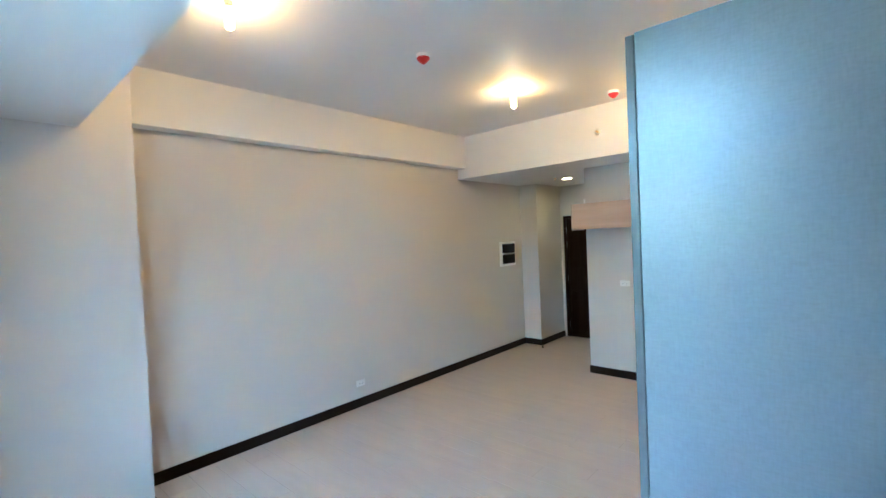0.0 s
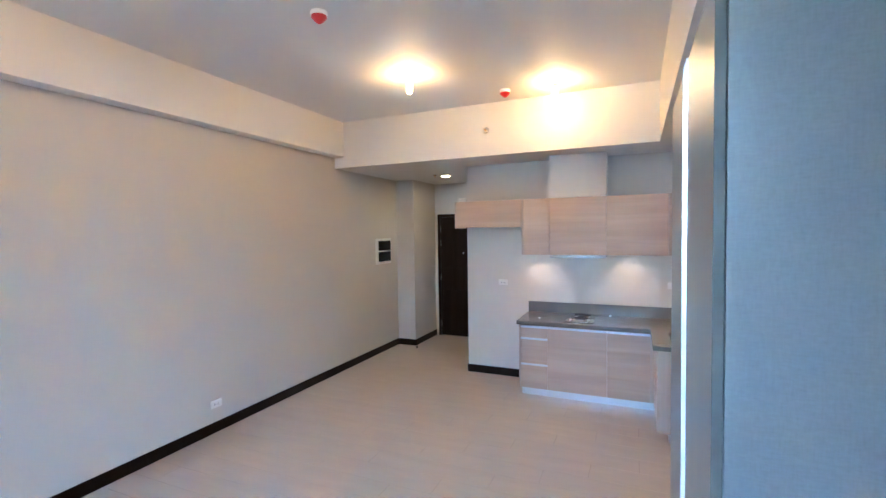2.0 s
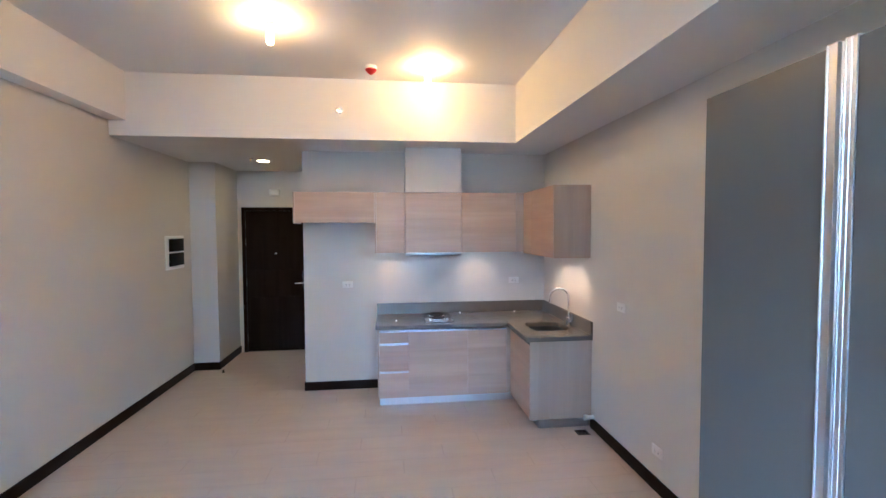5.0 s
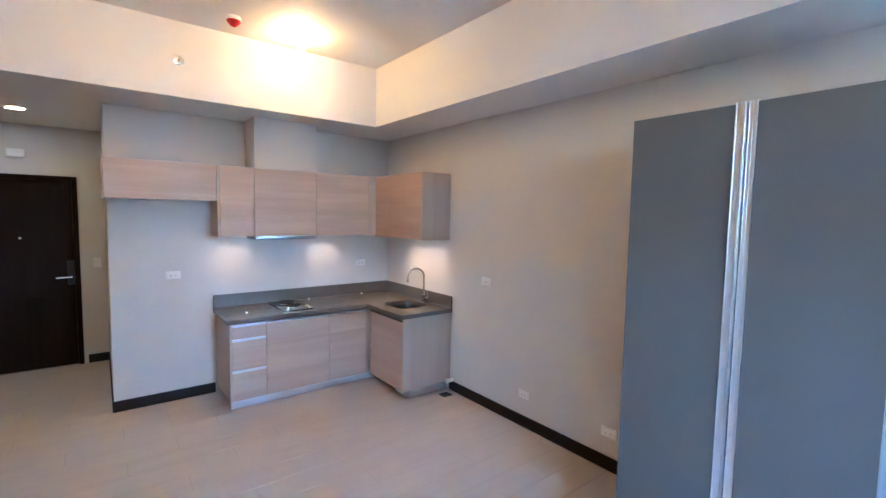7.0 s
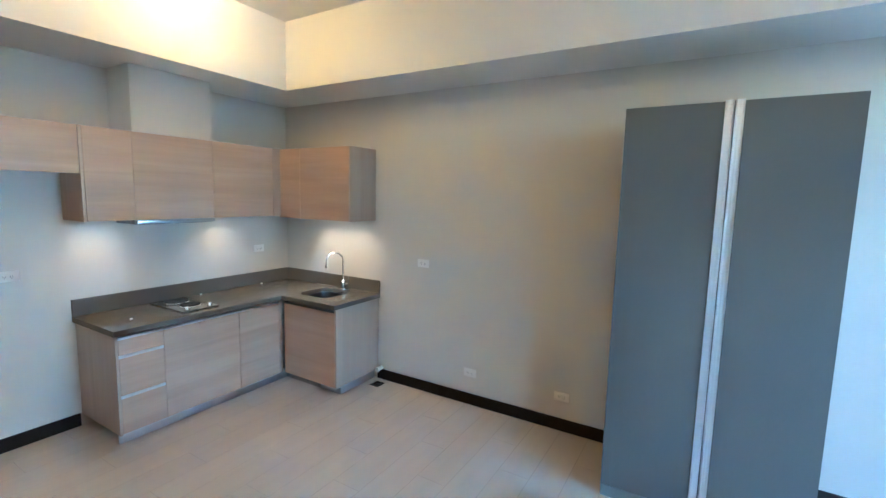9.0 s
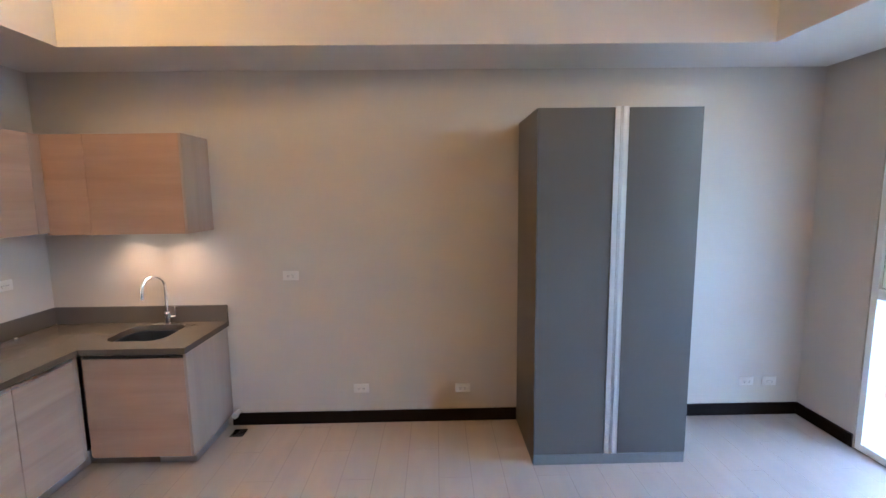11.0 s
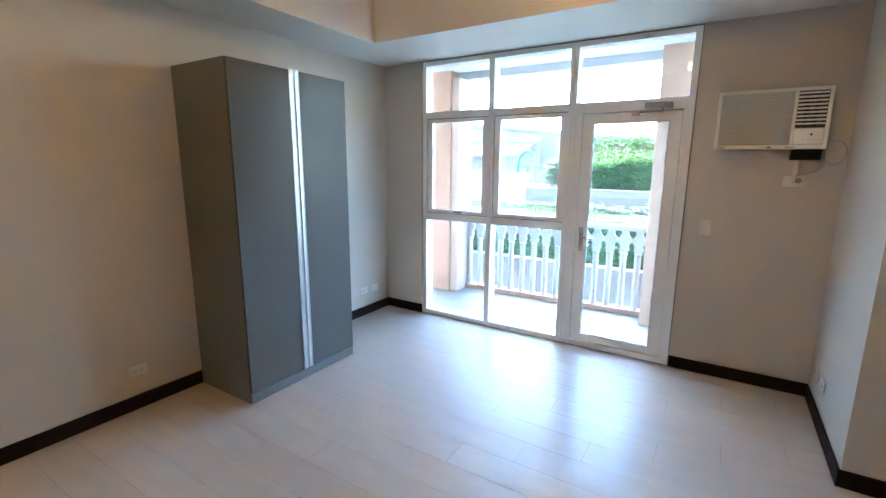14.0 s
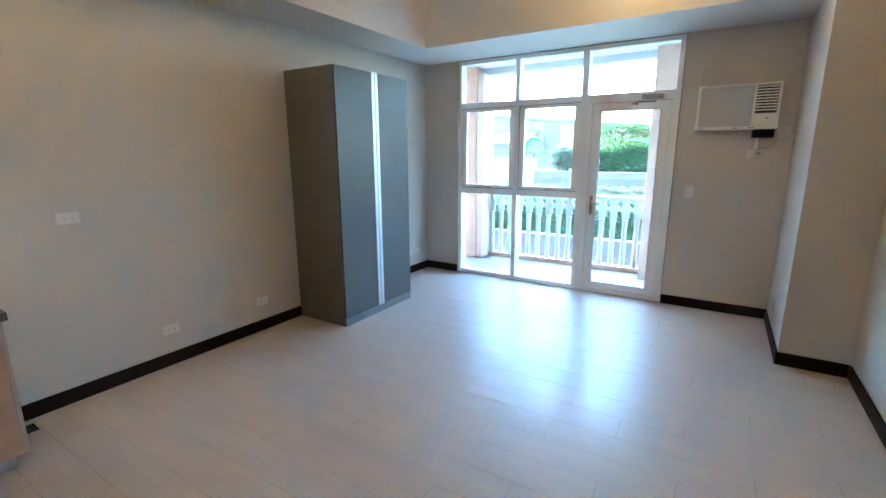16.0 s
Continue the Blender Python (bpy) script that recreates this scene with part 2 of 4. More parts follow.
M_LED = glow("lit_diffuser", (1.0, 0.66, 0.27), 2.3)
M_PUCK = glow("lit_puck_lens", (1.0, 0.80, 0.58), 1.0)
M_PINK = worn("peach_render", (0.40, 0.262, 0.19), 0.8, grain=80, vary=0.04, bump=0.25, depth=0.002)
# lit copy of the pillars' peach; sky light is put into the colour
M_PINK_LIT = worn("lit_peach_render", (0.50, 0.38, 0.31), 0.8, grain=80, vary=0.04, bump=0.25, depth=0.002)
M_WHITE = worn("white_masonry_paint", (0.44, 0.436, 0.428), 0.6, grain=80, vary=0.03, bump=0.15)
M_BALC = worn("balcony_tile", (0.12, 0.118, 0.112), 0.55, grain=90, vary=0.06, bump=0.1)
M_CONC = worn("weathered_concrete", (0.12, 0.105, 0.092), 0.85, grain=25, stain=1.5, vary=0.2, bump=0.3, depth=0.004)
M_CONC3 = worn("stained_concrete", (0.085, 0.078, 0.073), 0.85, grain=25, stain=1.5, vary=0.22, bump=0.3, depth=0.004)
M_CONC2 = worn("pale_render", (0.36, 0.335, 0.31), 0.8, grain=30, stain=0.7, vary=0.06, bump=0.2)
M_GROUND = worn("paving", (0.42, 0.41, 0.39), 0.85, grain=20, stain=0.3, vary=0.12, bump=0.3)
M_ROOFM = worn("blue_grey_metal", (0.09, 0.09, 0.095), 0.5, grain=20, stain=0.6, vary=0.08)
M_BLD = worn("far_pale_render", (0.135, 0.122, 0.112), 0.8, grain=8, stain=0.4, vary=0.06)
M_BEIGE = worn("beige_door_paint", (0.07, 0.058, 0.045), 0.6, grain=50, vary=0.05)
M_BLUE = mat("blue_paint", (0.035, 0.14, 0.36), 0.35)
M_SOIL = worn("soil", (0.06, 0.045, 0.03), 0.95, grain=30, vary=0.3, bump=0.5, depth=0.01)
M_LEAF1 = dull(leafy("fresh_leaves", (0.11, 0.175, 0.045), (0.20, 0.28, 0.085)), 0.1)
M_LEAF2 = dull(leafy("dark_leaves", (0.07, 0.125, 0.07), (0.15, 0.23, 0.12)), 0.1)
# core fill: the shade deep between leaves is put into this green
M_CORE = dull(worn("shaded_foliage", (0.075, 0.125, 0.07), 0.9, grain=40, vary=0.5, bump=0.6, depth=0.02), 0.1)
M_LEAF3 = dull(leafy("silvery_leaves", (0.12, 0.14, 0.085), (0.23, 0.235, 0.175)), 0.1)
M_LEAF5 = dull(leafy("withered_leaves", (0.14, 0.09, 0.06), (0.32, 0.23, 0.17)), 0.1)
M_LEAF4 = dull(leafy("variegated_leaves", (0.10, 0.14, 0.08), (0.27, 0.27, 0.19)), 0.1)


def glass_mat():
    m = bpy.data.materials.new("clear_glass")
    m.use_nodes = True
    b = m.node_tree.nodes["Principled BSDF"]
    b.inputs["Base Color"].default_value = (0.76, 0.775, 0.77, 1)
    b.inputs["Roughness"].default_value = 0.0
    b.inputs["IOR"].default_value = 1.45
    b.inputs["Transmission Weight"].default_value = 1.0
    return m


M_GLASS = glass_mat()


# ---- mesh helpers ----
def box(x0, x1, y0, y1, z0, z1, bevel=0.0, seg=1, bm=None):
    bm = bm or bmesh.new()
    x0, x1 = sorted((x0, x1))
    y0, y1 = sorted((y0, y1))
    z0, z1 = sorted((z0, z1))
    made = bmesh.ops.create_cube(bm, size=1, matrix=Matrix.LocRotScale(((x0 + x1) / 2, (y0 + y1) / 2, (z0 + z1) / 2), None, (x1 - x0, y1 - y0, z1 - z0)))
    if bevel:
        edges = {e for v in made["verts"] for e in v.link_edges}
        bmesh.ops.bevel(bm, geom=list(edges), offset=bevel, segments=seg, affect="EDGES", profile=0.5)
    return bm


def tube(p0, p1, r0, r1=None, n=20, bm=None):
    """A closed cylinder or cone between two points."""
    bm = bm or bmesh.new()
    p0, p1 = Vector(p0), Vector(p1)
    m = Matrix.Translation((p0 + p1) / 2) @ (p1 - p0).to_track_quat("Z", "Y").to_matrix().to_4x4()
    bmesh.ops.create_cone(bm, cap_ends=True, segments=n, radius1=r0, radius2=r0 if r1 is None else r1, depth=(p1 - p0).length, matrix=m)
    return bm


def lathe(profile, center=(0, 0, 0), axis="z", n=24, bm=None):
    """A body turned from (radius, height) pairs round z, or laid along -y or x."""
    bm = bm or bmesh.new()
    rot = {"z": Matrix(), "-y": Matrix.Rotation(radians(90), 4, "X"), "y": Matrix.Rotation(radians(-90), 4, "X"), "x": Matrix.Rotation(radians(90), 4, "Y"), "-x": Matrix.Rotation(radians(-90), 4, "Y")}[axis]
    m = Matrix.Translation(center) @ rot
    rings = []
    for r, h in profile:
        if r < 1e-6:
            rings.append([bm.verts.new(m @ Vector((0, 0, h)))])
        else:
            rings.append([bm.verts.new(m @ Vector((r * math.cos(a), r * math.sin(a), h))) for a in (2 * math.pi * k / n for k in range(n))])
    for a, b in zip(rings, rings[1:]):
        for k in range(n):
            q = [a[k % len(a)], a[(k + 1) % n % len(a)], b[(k + 1) % n % len(b)], b[k % len(b)]]
            u = list(dict.fromkeys(q))
            if len(u) > 2:
                bm.faces.new(u)
    for ring in (rings[0], rings[-1]):
        if len(ring) > 2:
            bm.faces.new(ring)
    bmesh.ops.recalc_face_normals(bm, faces=bm.faces)
    return bm


def pipe(points, r, n=14, bm=None):
    """A round bar swept along points."""
    bm = bm or bmesh.new()
    pts = [Vector(p) for p in points]
    rings, up = [], None
    for i, p in enumerate(pts):
        d = (pts[min(i + 1, len(pts) - 1)] - pts[max(i - 1, 0)]).normalized()
        if up is None:
            up = d.orthogonal().normalized()
        up = (up - d * up.dot(d)).normalized()
        side = d.cross(up)
        rr = r[i] if isinstance(r, (list, tuple)) else r
        rings.append([bm.verts.new(p + rr * (math.cos(a) * up + math.sin(a) * side)) for a in (2 * math.pi * k / n for k in range(n))])
    for a, b in zip(rings, rings[1:]):
        for k in range(n):
            bm.faces.new((a[k], a[(k + 1) % n], b[(k + 1) % n], b[k]))
    bm.faces.new(rings[0])
    bm.faces.new(rings[-1])
    bmesh.ops.recalc_face_normals(bm, faces=bm.faces)
    return bm


def slab(outline, axis, a, b, bm=None):
    """A flat outline of 2D points pushed from a to b along axis ('x', 'y' or 'z')."""
    bm = bm or bmesh.new()
    put = {"x": lambda p, d: (d, p[0], p[1]), "y": lambda p, d: (p[0], d, p[1]), "z": lambda p, d: (p[0], p[1], d)}[axis]
    lo, hi = [bm.verts.new(put(p, a)) for p in outline], [bm.verts.new(put(p, b)) for p in outline]
    bm.faces.new(lo)
    bm.faces.new(hi)
    for k in range(len(lo)):
        j = (k + 1) % len(lo)
        bm.faces.new((lo[k], lo[j], hi[j], hi[k]))
    bmesh.ops.recalc_face_normals(bm, faces=bm.faces)
    return bm


def frame_bm(x0, x1, z0, z1, w, y0, y1, bevel=0.002, wb=None, axis="y", wt=None):
    """A rectangular frame: one closed ring with an opening."""
    wb, wt = w if wb is None else wb, w if wt is None else wt
    bm = bmesh.new()
    outer = [(x0, z0), (x1, z0), (x1, z1), (x0, z1)]
    s = 1 if x1 > x0 else -1
    inner = [(x0 + s * w, z0 + wb), (x1 - s * w, z0 + wb), (x1 - s * w, z1 - wt), (x0 + s * w, z1 - wt)]
    put = (lambda p, d: (p[0], d, p[1])) if axis == "y" else (lambda p, d: (d, p[0], p[1]))
    o0, o1, i0, i1 = [[bm.verts.new(put(p, d)) for p in ring] for ring, d in ((outer, y0), (outer, y1), (inner, y0), (inner, y1))]
    for k in range(4):
        j = (k + 1) % 4
        for q in ((o0[k], o0[j], i0[j], i0[k]), (o1[k], o1[j], i1[j], i1[k]), (o0[k], o0[j], o1[j], o1[k]), (i0[k], i0[j], i1[j], i1[k])):
            bm.faces.new(q)
    bmesh.ops.recalc_face_normals(bm, faces=bm.faces)
    if bevel:
        bmesh.ops.bevel(bm, geom=[e for e in bm.edges if e.calc_face_angle(0) > 0.5], offset=bevel, segments=1, affect="EDGES")
    return bm


def mesh_of(name, bm, material, smooth=False):
    me = bpy.data.meshes.new(name)
    if smooth:
        for f in bm.faces:
            f.smooth = True
        for e in bm.edges:
            if e.calc_face_angle(0) > 0.6:
                e.smooth = False
    bm.to_mesh(me)
    bm.free()
    me.materials.append(material)
    return me


def thing(name, at, label, category, group=""):
    ob = new(name)
    ob.location = at
    ob.empty_display_size = 0.1
    return tagged(ob, label, category, group)


def part(name, bm, material, parent, label="", smooth=True):
    """One mesh under a thing or a part; the bmesh is given in the room's metres."""
    top = parent
    while top.parent:
        top = top.parent
    bmesh.ops.translate(bm, verts=bm.verts, vec=-Vector(top.location))
    ob = new(name, mesh_of(name, bm, material, smooth))
    ob.parent = parent
    return tagged(ob, label)


def solid(name, bm, material, label="", category="", kind="structure", smooth=False):
    return tagged(new(name, mesh_of(name, bm, material, smooth)), label, category, kind=kind)


# ---- the room's plan ----
XW, XE, YS, YN, YD = -3.205, 1.16, 0.0, 5.81, 7.58
ZC, ZS, ZW = 3.275, 2.695, 2.835
KX = -1.62
WX0, WX1 = -1.855, 0.665
DX0, DX1, DZ = -2.825, -1.87, 2.15

solid("floor", box(XW - 0.15, XE + 0.15, -0.15, YD + 0.15, -0.2, -0.0008), M_GROUT, "greige porcelain plank floor with thin grout joints", "floor")
solid("ceiling", box(XW - 0.15, XE + 0.15, -0.15, YD + 0.15, ZC, ZC + 0.15), M_CEIL, "smooth white painted ceiling with bare bulb fittings", "ceiling")
solid("wall_east", box(XE, XE + 0.15, -0.15, YN + 0.15, 0, ZC), M_WALL, "greige painted wall behind the grey wardrobe", "wall")
solid("wall_west", box(XW - 0.15, XW, -0.15, YD + 0.15, 0, ZC), M_WALL, "long plain greige painted wall", "wall")
solid("wall_north", box(KX, XE, YN, YN + 0.15, 0, ZS), M_WALL, "painted kitchen wall above a dark worktop upstand", "wall")
solid("wall_corridor", box(KX, KX + 0.15, YN + 0.15, YD + 0.15, 0, ZS), M_WALL, "painted side wall of the entrance passage", "wall")
solid("wall_entry", slab([(XW, 0), (DX0, 0), (DX0, DZ), (DX1, DZ), (DX1, 0), (KX, 0), (KX, ZS), (XW, ZS)], "y", YD, YD + 0.15), M_WALL, "painted wall round the dark entrance door", "wall")
solid("wall_south", slab([(XW, 0), (WX0, 0), (WX0, ZS), (WX1, ZS), (WX1, 0), (XE, 0), (XE, ZC), (XW, ZC)], "y", -0.15, 0), M_WALL, "painted outer wall round the tall white window", "wall")
solid("column_corner", box(XW, -2.78, 0, 1.10, 0, ZC), M_WALL, "square painted corner column beside the air conditioner", "column")
solid("column_entry", box(XW, -2.89, 6.75, YD, 0, ZS), M_WALL, "slim painted column beside the entrance door", "column")
solid("beam_east", box(0.617, XE, 0.800, 5.135, ZS, ZC), M_BEAM, "deep painted dropped beam above the wardrobe", "beam")
solid("beam_north", box(XW, XE, 5.135, YD, ZS, ZC), M_BEAM, "deep painted dropped beam above the kitchen", "beam")
solid("beam_south", box(-2.78, XE, 0, 0.800, ZS, ZC), M_BEAM, "deep painted dropped beam above the window", "beam")
solid("beam_west", box(XW, -3.055, 1.10, 5.135, ZW, ZC), M_BEAM, "shallow painted beam along the long wall", "beam")
solid("corridor_backing", box(-3.4, -1.3, YD + 0.16, YD + 0.2, 0, ZC), M_WALL)

SK, SH = 0.012, 0.10


def skirting(x0, x1, y0, y1):
    solid("baseboard", box(x0, x1, y0, y1, 0.0005, SH, 0.002), M_BASE, "dark brown stained timber skirting board", "baseboard")


skirting(XW, XW + SK, 1.10 + SK, 6.75 - SK)
skirting(XW + SK, -2.78 + SK, 1.10, 1.10 + SK)
skirting(-2.78, -2.78 + SK, 0.0, 1.10)
skirting(-2.78 + SK, WX0 - 0.002, 0.0, SK)
skirting(WX1 + 0.002, XE, 0.0, SK)
skirting(XE - SK, XE, SK, 1.26)
skirting(XE - SK, XE, 2.275, 4.52)
skirting(KX - SK, -0.805, YN - SK, YN)
skirting(KX - SK, KX, YN, YD - SK)
skirting(DX1 + 0.05, KX, YD - SK, YD)
skirting(XW, -2.89 + SK, 6.75 - SK, 6.75)
skirting(-2.89, -2.89 + SK, 6.75, YD)


# ---- window and balcony door ----
def pane(x0, x1, z0, z1, y, parent):
    p = part("pane", box(x0, x1, y - 0.003, y + 0.003, z0, z1), M_GLASS, parent, "clear glass pane", smooth=False)
    p.visible_shadow = False
    return p


FB, FF = -0.13, -0.004
win = tagged(new("window_1"), "tall white aluminium window of fixed and awning panes", "window", kind="structure")
win.location = (-0.13, -0.06, 0)
M1, M2 = -0.135, -0.915
part("window_frame", frame_bm(WX0 + 0.006, WX1 - 0.006, 0.004, ZS - 0.008, 0.045, FB, FF, wb=0.05), M_FRAME, win, "white powder-coated outer frame")
for x in (M1, M2):
    half = 0.028 if x == M1 else 0.034
    part("mullion", box(x - half, x - 0.0015, FB + 0.002, FF + 0.004, 0.054, ZS - 0.053, 0.002), M_FRAME, win, "white upright bar")
    part("mullion", box(x + 0.0015, x + half, FB + 0.002, FF + 0.004, 0.054, ZS - 0.053, 0.002), M_FRAME, win, "white upright bar")
for x0, x1 in ((M1 + 0.028, WX1 - 0.051), (M2 + 0.034, M1 - 0.028)):
    part("transom", box(x0, x1, FB + 0.004, FF - 0.002, 2.125, 2.19, 0.002), M_FRAME, win, "white cross bar")
    part("transom", box(x0, x1, FB + 0.004, FF - 0.002, 1.075, 1.145, 0.002), M_FRAME, win, "white cross bar")
    pane(x0, x1, 2.19, ZS - 0.053, -0.11, win)
    pane(x0, x1, 0.054, 1.075, -0.11, win)
    sash = part("sash", frame_bm(x0 + 0.006, x1 - 0.006, 1.151, 2.119, 0.06, -0.075, -0.022, 0.003, wb=0.036, wt=0.036), M_FRAME, win, "white awning sash")
    part("gasket", frame_bm(x0 + 0.001, x1 - 0.001, 1.1455, 2.1245, 0.005, -0.05, -0.028, 0), M_GASKET, sash, "thin black seal")
    pane(x0 + 0.06, x1 - 0.06, 1.184, 2.086, -0.055, sash)
    xm = (x0 + x1) / 2 - 0.02
    lock = box(xm - 0.045, xm + 0.045, -0.022, -0.012, 1.160, 1.182, 0.002)
    pipe([(xm + 0.03, -0.012, 1.171), (xm + 0.028, 0.012, 1.171), (xm - 0.02, 0.016, 1.172), (xm - 0.065, 0.014, 1.176)], 0.006, 10, lock)
    part("handle", lock, M_ALU, sash, "small grey cam handle")
part("transom", box(WX0 + 0.051, M2 - 0.034, FB + 0.004, FF - 0.002, 2.10, 2.19, 0.002), M_FRAME, win, "white cross bar over the door")
pane(WX0 + 0.051, M2 - 0.034, 2.19, ZS - 0.053, -0.11, win)
for a in ((WX1 - 0.0055, WX1 - 0.0005, -0.09, -0.02, 0.01, ZS - 0.004), (WX0 + 0.0005, WX0 + 0.0055, -0.09, -0.02, 0.01, ZS - 0.004), (WX0 + 0.006, WX1 - 0.006, -0.09, -0.02, ZS - 0.0075, ZS - 0.0005)):
    part("gasket", box(*a), M_GASKET, win, "dark sealant joint", smooth=False)

door2 = tagged(new("door_2"), "white aluminium glazed balcony door, closed, with lever handle", "door", kind="structure")
door2.location = (-1.4, -0.05, 0)
LX0, LX1 = -1.775, -1.012
for x0, x1 in ((WX0 + 0.0515, LX0 - 0.003), (LX1 + 0.003, M2 - 0.0345)):
    part("door_jamb", box(x0, x1, FB + 0.003, FF - 0.001, 0.0545, 2.0995, 0.0015), M_FRAME, win, "white fixed jamb beside the door leaf")
part("door_rebate", frame_bm(LX0 - 0.012, LX1 + 0.006, 0.052, 2.0995, 0.035, -0.095, -0.071, 0, wb=0.02), M_FRAME, door2, "white frame rebate behind the leaf", smooth=False)
leaf = part("door_leaf", frame_bm(LX0, LX1, 0.058, 2.094, 0.092, -0.07, -0.018, 0.003, wb=0.065, wt=0.082), M_FRAME, door2, "white powder-coated leaf frame")
pane(LX0 + 0.092, LX1 - 0.092, 0.123, 2.012, -0.045, leaf)
part("gasket", frame_bm(LX0 + 0.0915, LX1 - 0.0915, 0.1225, 2.0125, 0.006, -0.035, -0.026, 0), M_GASKET, leaf, "black glazing seal")
hx = LX1 - 0.045
hd = box(hx - 0.018, hx + 0.018, -0.018, -0.008, 0.90, 1.12, 0.004, 2)
pipe([(hx, -0.008, 1.04), (hx, 0.035, 1.04), (hx - 0.012, 0.045, 1.04), (hx - 0.12, 0.045, 1.038)], 0.009, 12, hd)
tube((hx, -0.008, 0.95), (hx, -0.002, 0.95), 0.009, n=14, bm=hd)
part("door_handle", hd, M_ALU, leaf, "grey lever on a long plate")
cl = box(-1.655, -1.50, -0.0175, 0.035, 2.112, 2.158, 0.008, 3)
part("closer_end", box(-1.70, -1.657, -0.0175, 0.042, 2.107, 2.153, 0.010, 3), M_CLOSER, door2, "grey closer end cap")
part("door_closer", cl, M_CLOSER, door2, "grey overhead door closer")
arm = pipe([(-1.63, 0.01, 2.105), (-1.63, 0.012, 2.085), (-1.50, 0.065, 2.08), (-1.48, 0.07, 2.08)], 0.007, 10)
pipe([(-1.48, 0.07, 2.08), (-1.44, 0.0, 2.078), (-1.43, -0.018, 2.076)], 0.006, 10, arm)
box(-1.465, -1.40, -0.018, -0.004, 2.06, 2.085, 0.002, bm=arm)
part("closer_arm", arm, M_ALU, door2, "silver folding closer arm")

# ---- entrance door ----
door1 = tagged(new("door_1"), "dark stained panelled entrance door, closed, in dark frame", "door", kind="structure")
door1.location = ((DX0 + DX1) / 2, YD, 0)
fr = slab([(DX0 - 0.01, 0.001), (DX0 + 0.035, 0.001), (DX0 + 0.035, DZ - 0.035), (DX1 - 0.035, DZ - 0.035), (DX1 - 0.035, 0.001), (DX1 + 0.01, 0.001), (DX1 + 0.01, DZ + 0.01), (DX0 - 0.01, DZ + 0.01)], "y", YD - 0.014, YD - 0.003)
slab([(DX0 + 0.002, 0.001), (DX0 + 0.04, 0.001), (DX0 + 0.04, DZ - 0.04), (DX1 - 0.04, DZ - 0.04), (DX1 - 0.04, 0.001), (DX1 - 0.002, 0.001), (DX1 - 0.002, DZ - 0.002), (DX0 + 0.002, DZ - 0.002)], "y", YD - 0.0031, YD + 0.12, fr)
part("door_frame", fr, M_DOOR, door1, "dark stained door frame", smooth=False)
lf = part("door_leaf", box(DX0 + 0.042, DX1 - 0.042, YD + 0.012, YD + 0.052, 0.008, DZ - 0.042, 0.002), M_DOOR, door1, "dark stained door leaf")
for z0, z1 in ((0.05, 0.815), (0.835, 1.22), (1.24, 2.06)):
    part("door_panel", box(DX0 + 0.075, DX1 - 0.075, YD + 0.009, YD + 0.0125, z0, z1, 0.002, 1), M_DOOR, lf)
for z in (0.22, 1.05, 1.65, 1.9):
    part("hinge", tube((DX0 + 0.040, YD + 0.004, z - 0.05), (DX0 + 0.040, YD + 0.004, z + 0.05), 0.008, n=12), M_STEEL, lf, "steel butt hinge")
part("peephole", lathe([(0.012, 0), (0.012, 0.004), (0.006, 0.006), (0, 0.006)], (-2.355, YD + 0.007, 1.475), "-y", 16), M_CHROME, lf, "chrome peephole")
part("door_lock", box(-1.975, -1.915, YD - 0.022, YD + 0.006, 0.94, 1.21, 0.006, 2), M_BLACK, lf, "black electronic lock body")
lv = tube((-1.945, YD - 0.05, 1.03), (-1.945, YD - 0.02, 1.03), 0.013, n=16)
pipe([(-1.945, YD - 0.05, 1.03), (-1.97, YD - 0.055, 1.03), (-2.075, YD - 0.055, 1.027)], 0.010, 12, lv)
part("door_handle", lv, M_CHROME, lf, "chrome lever handle")


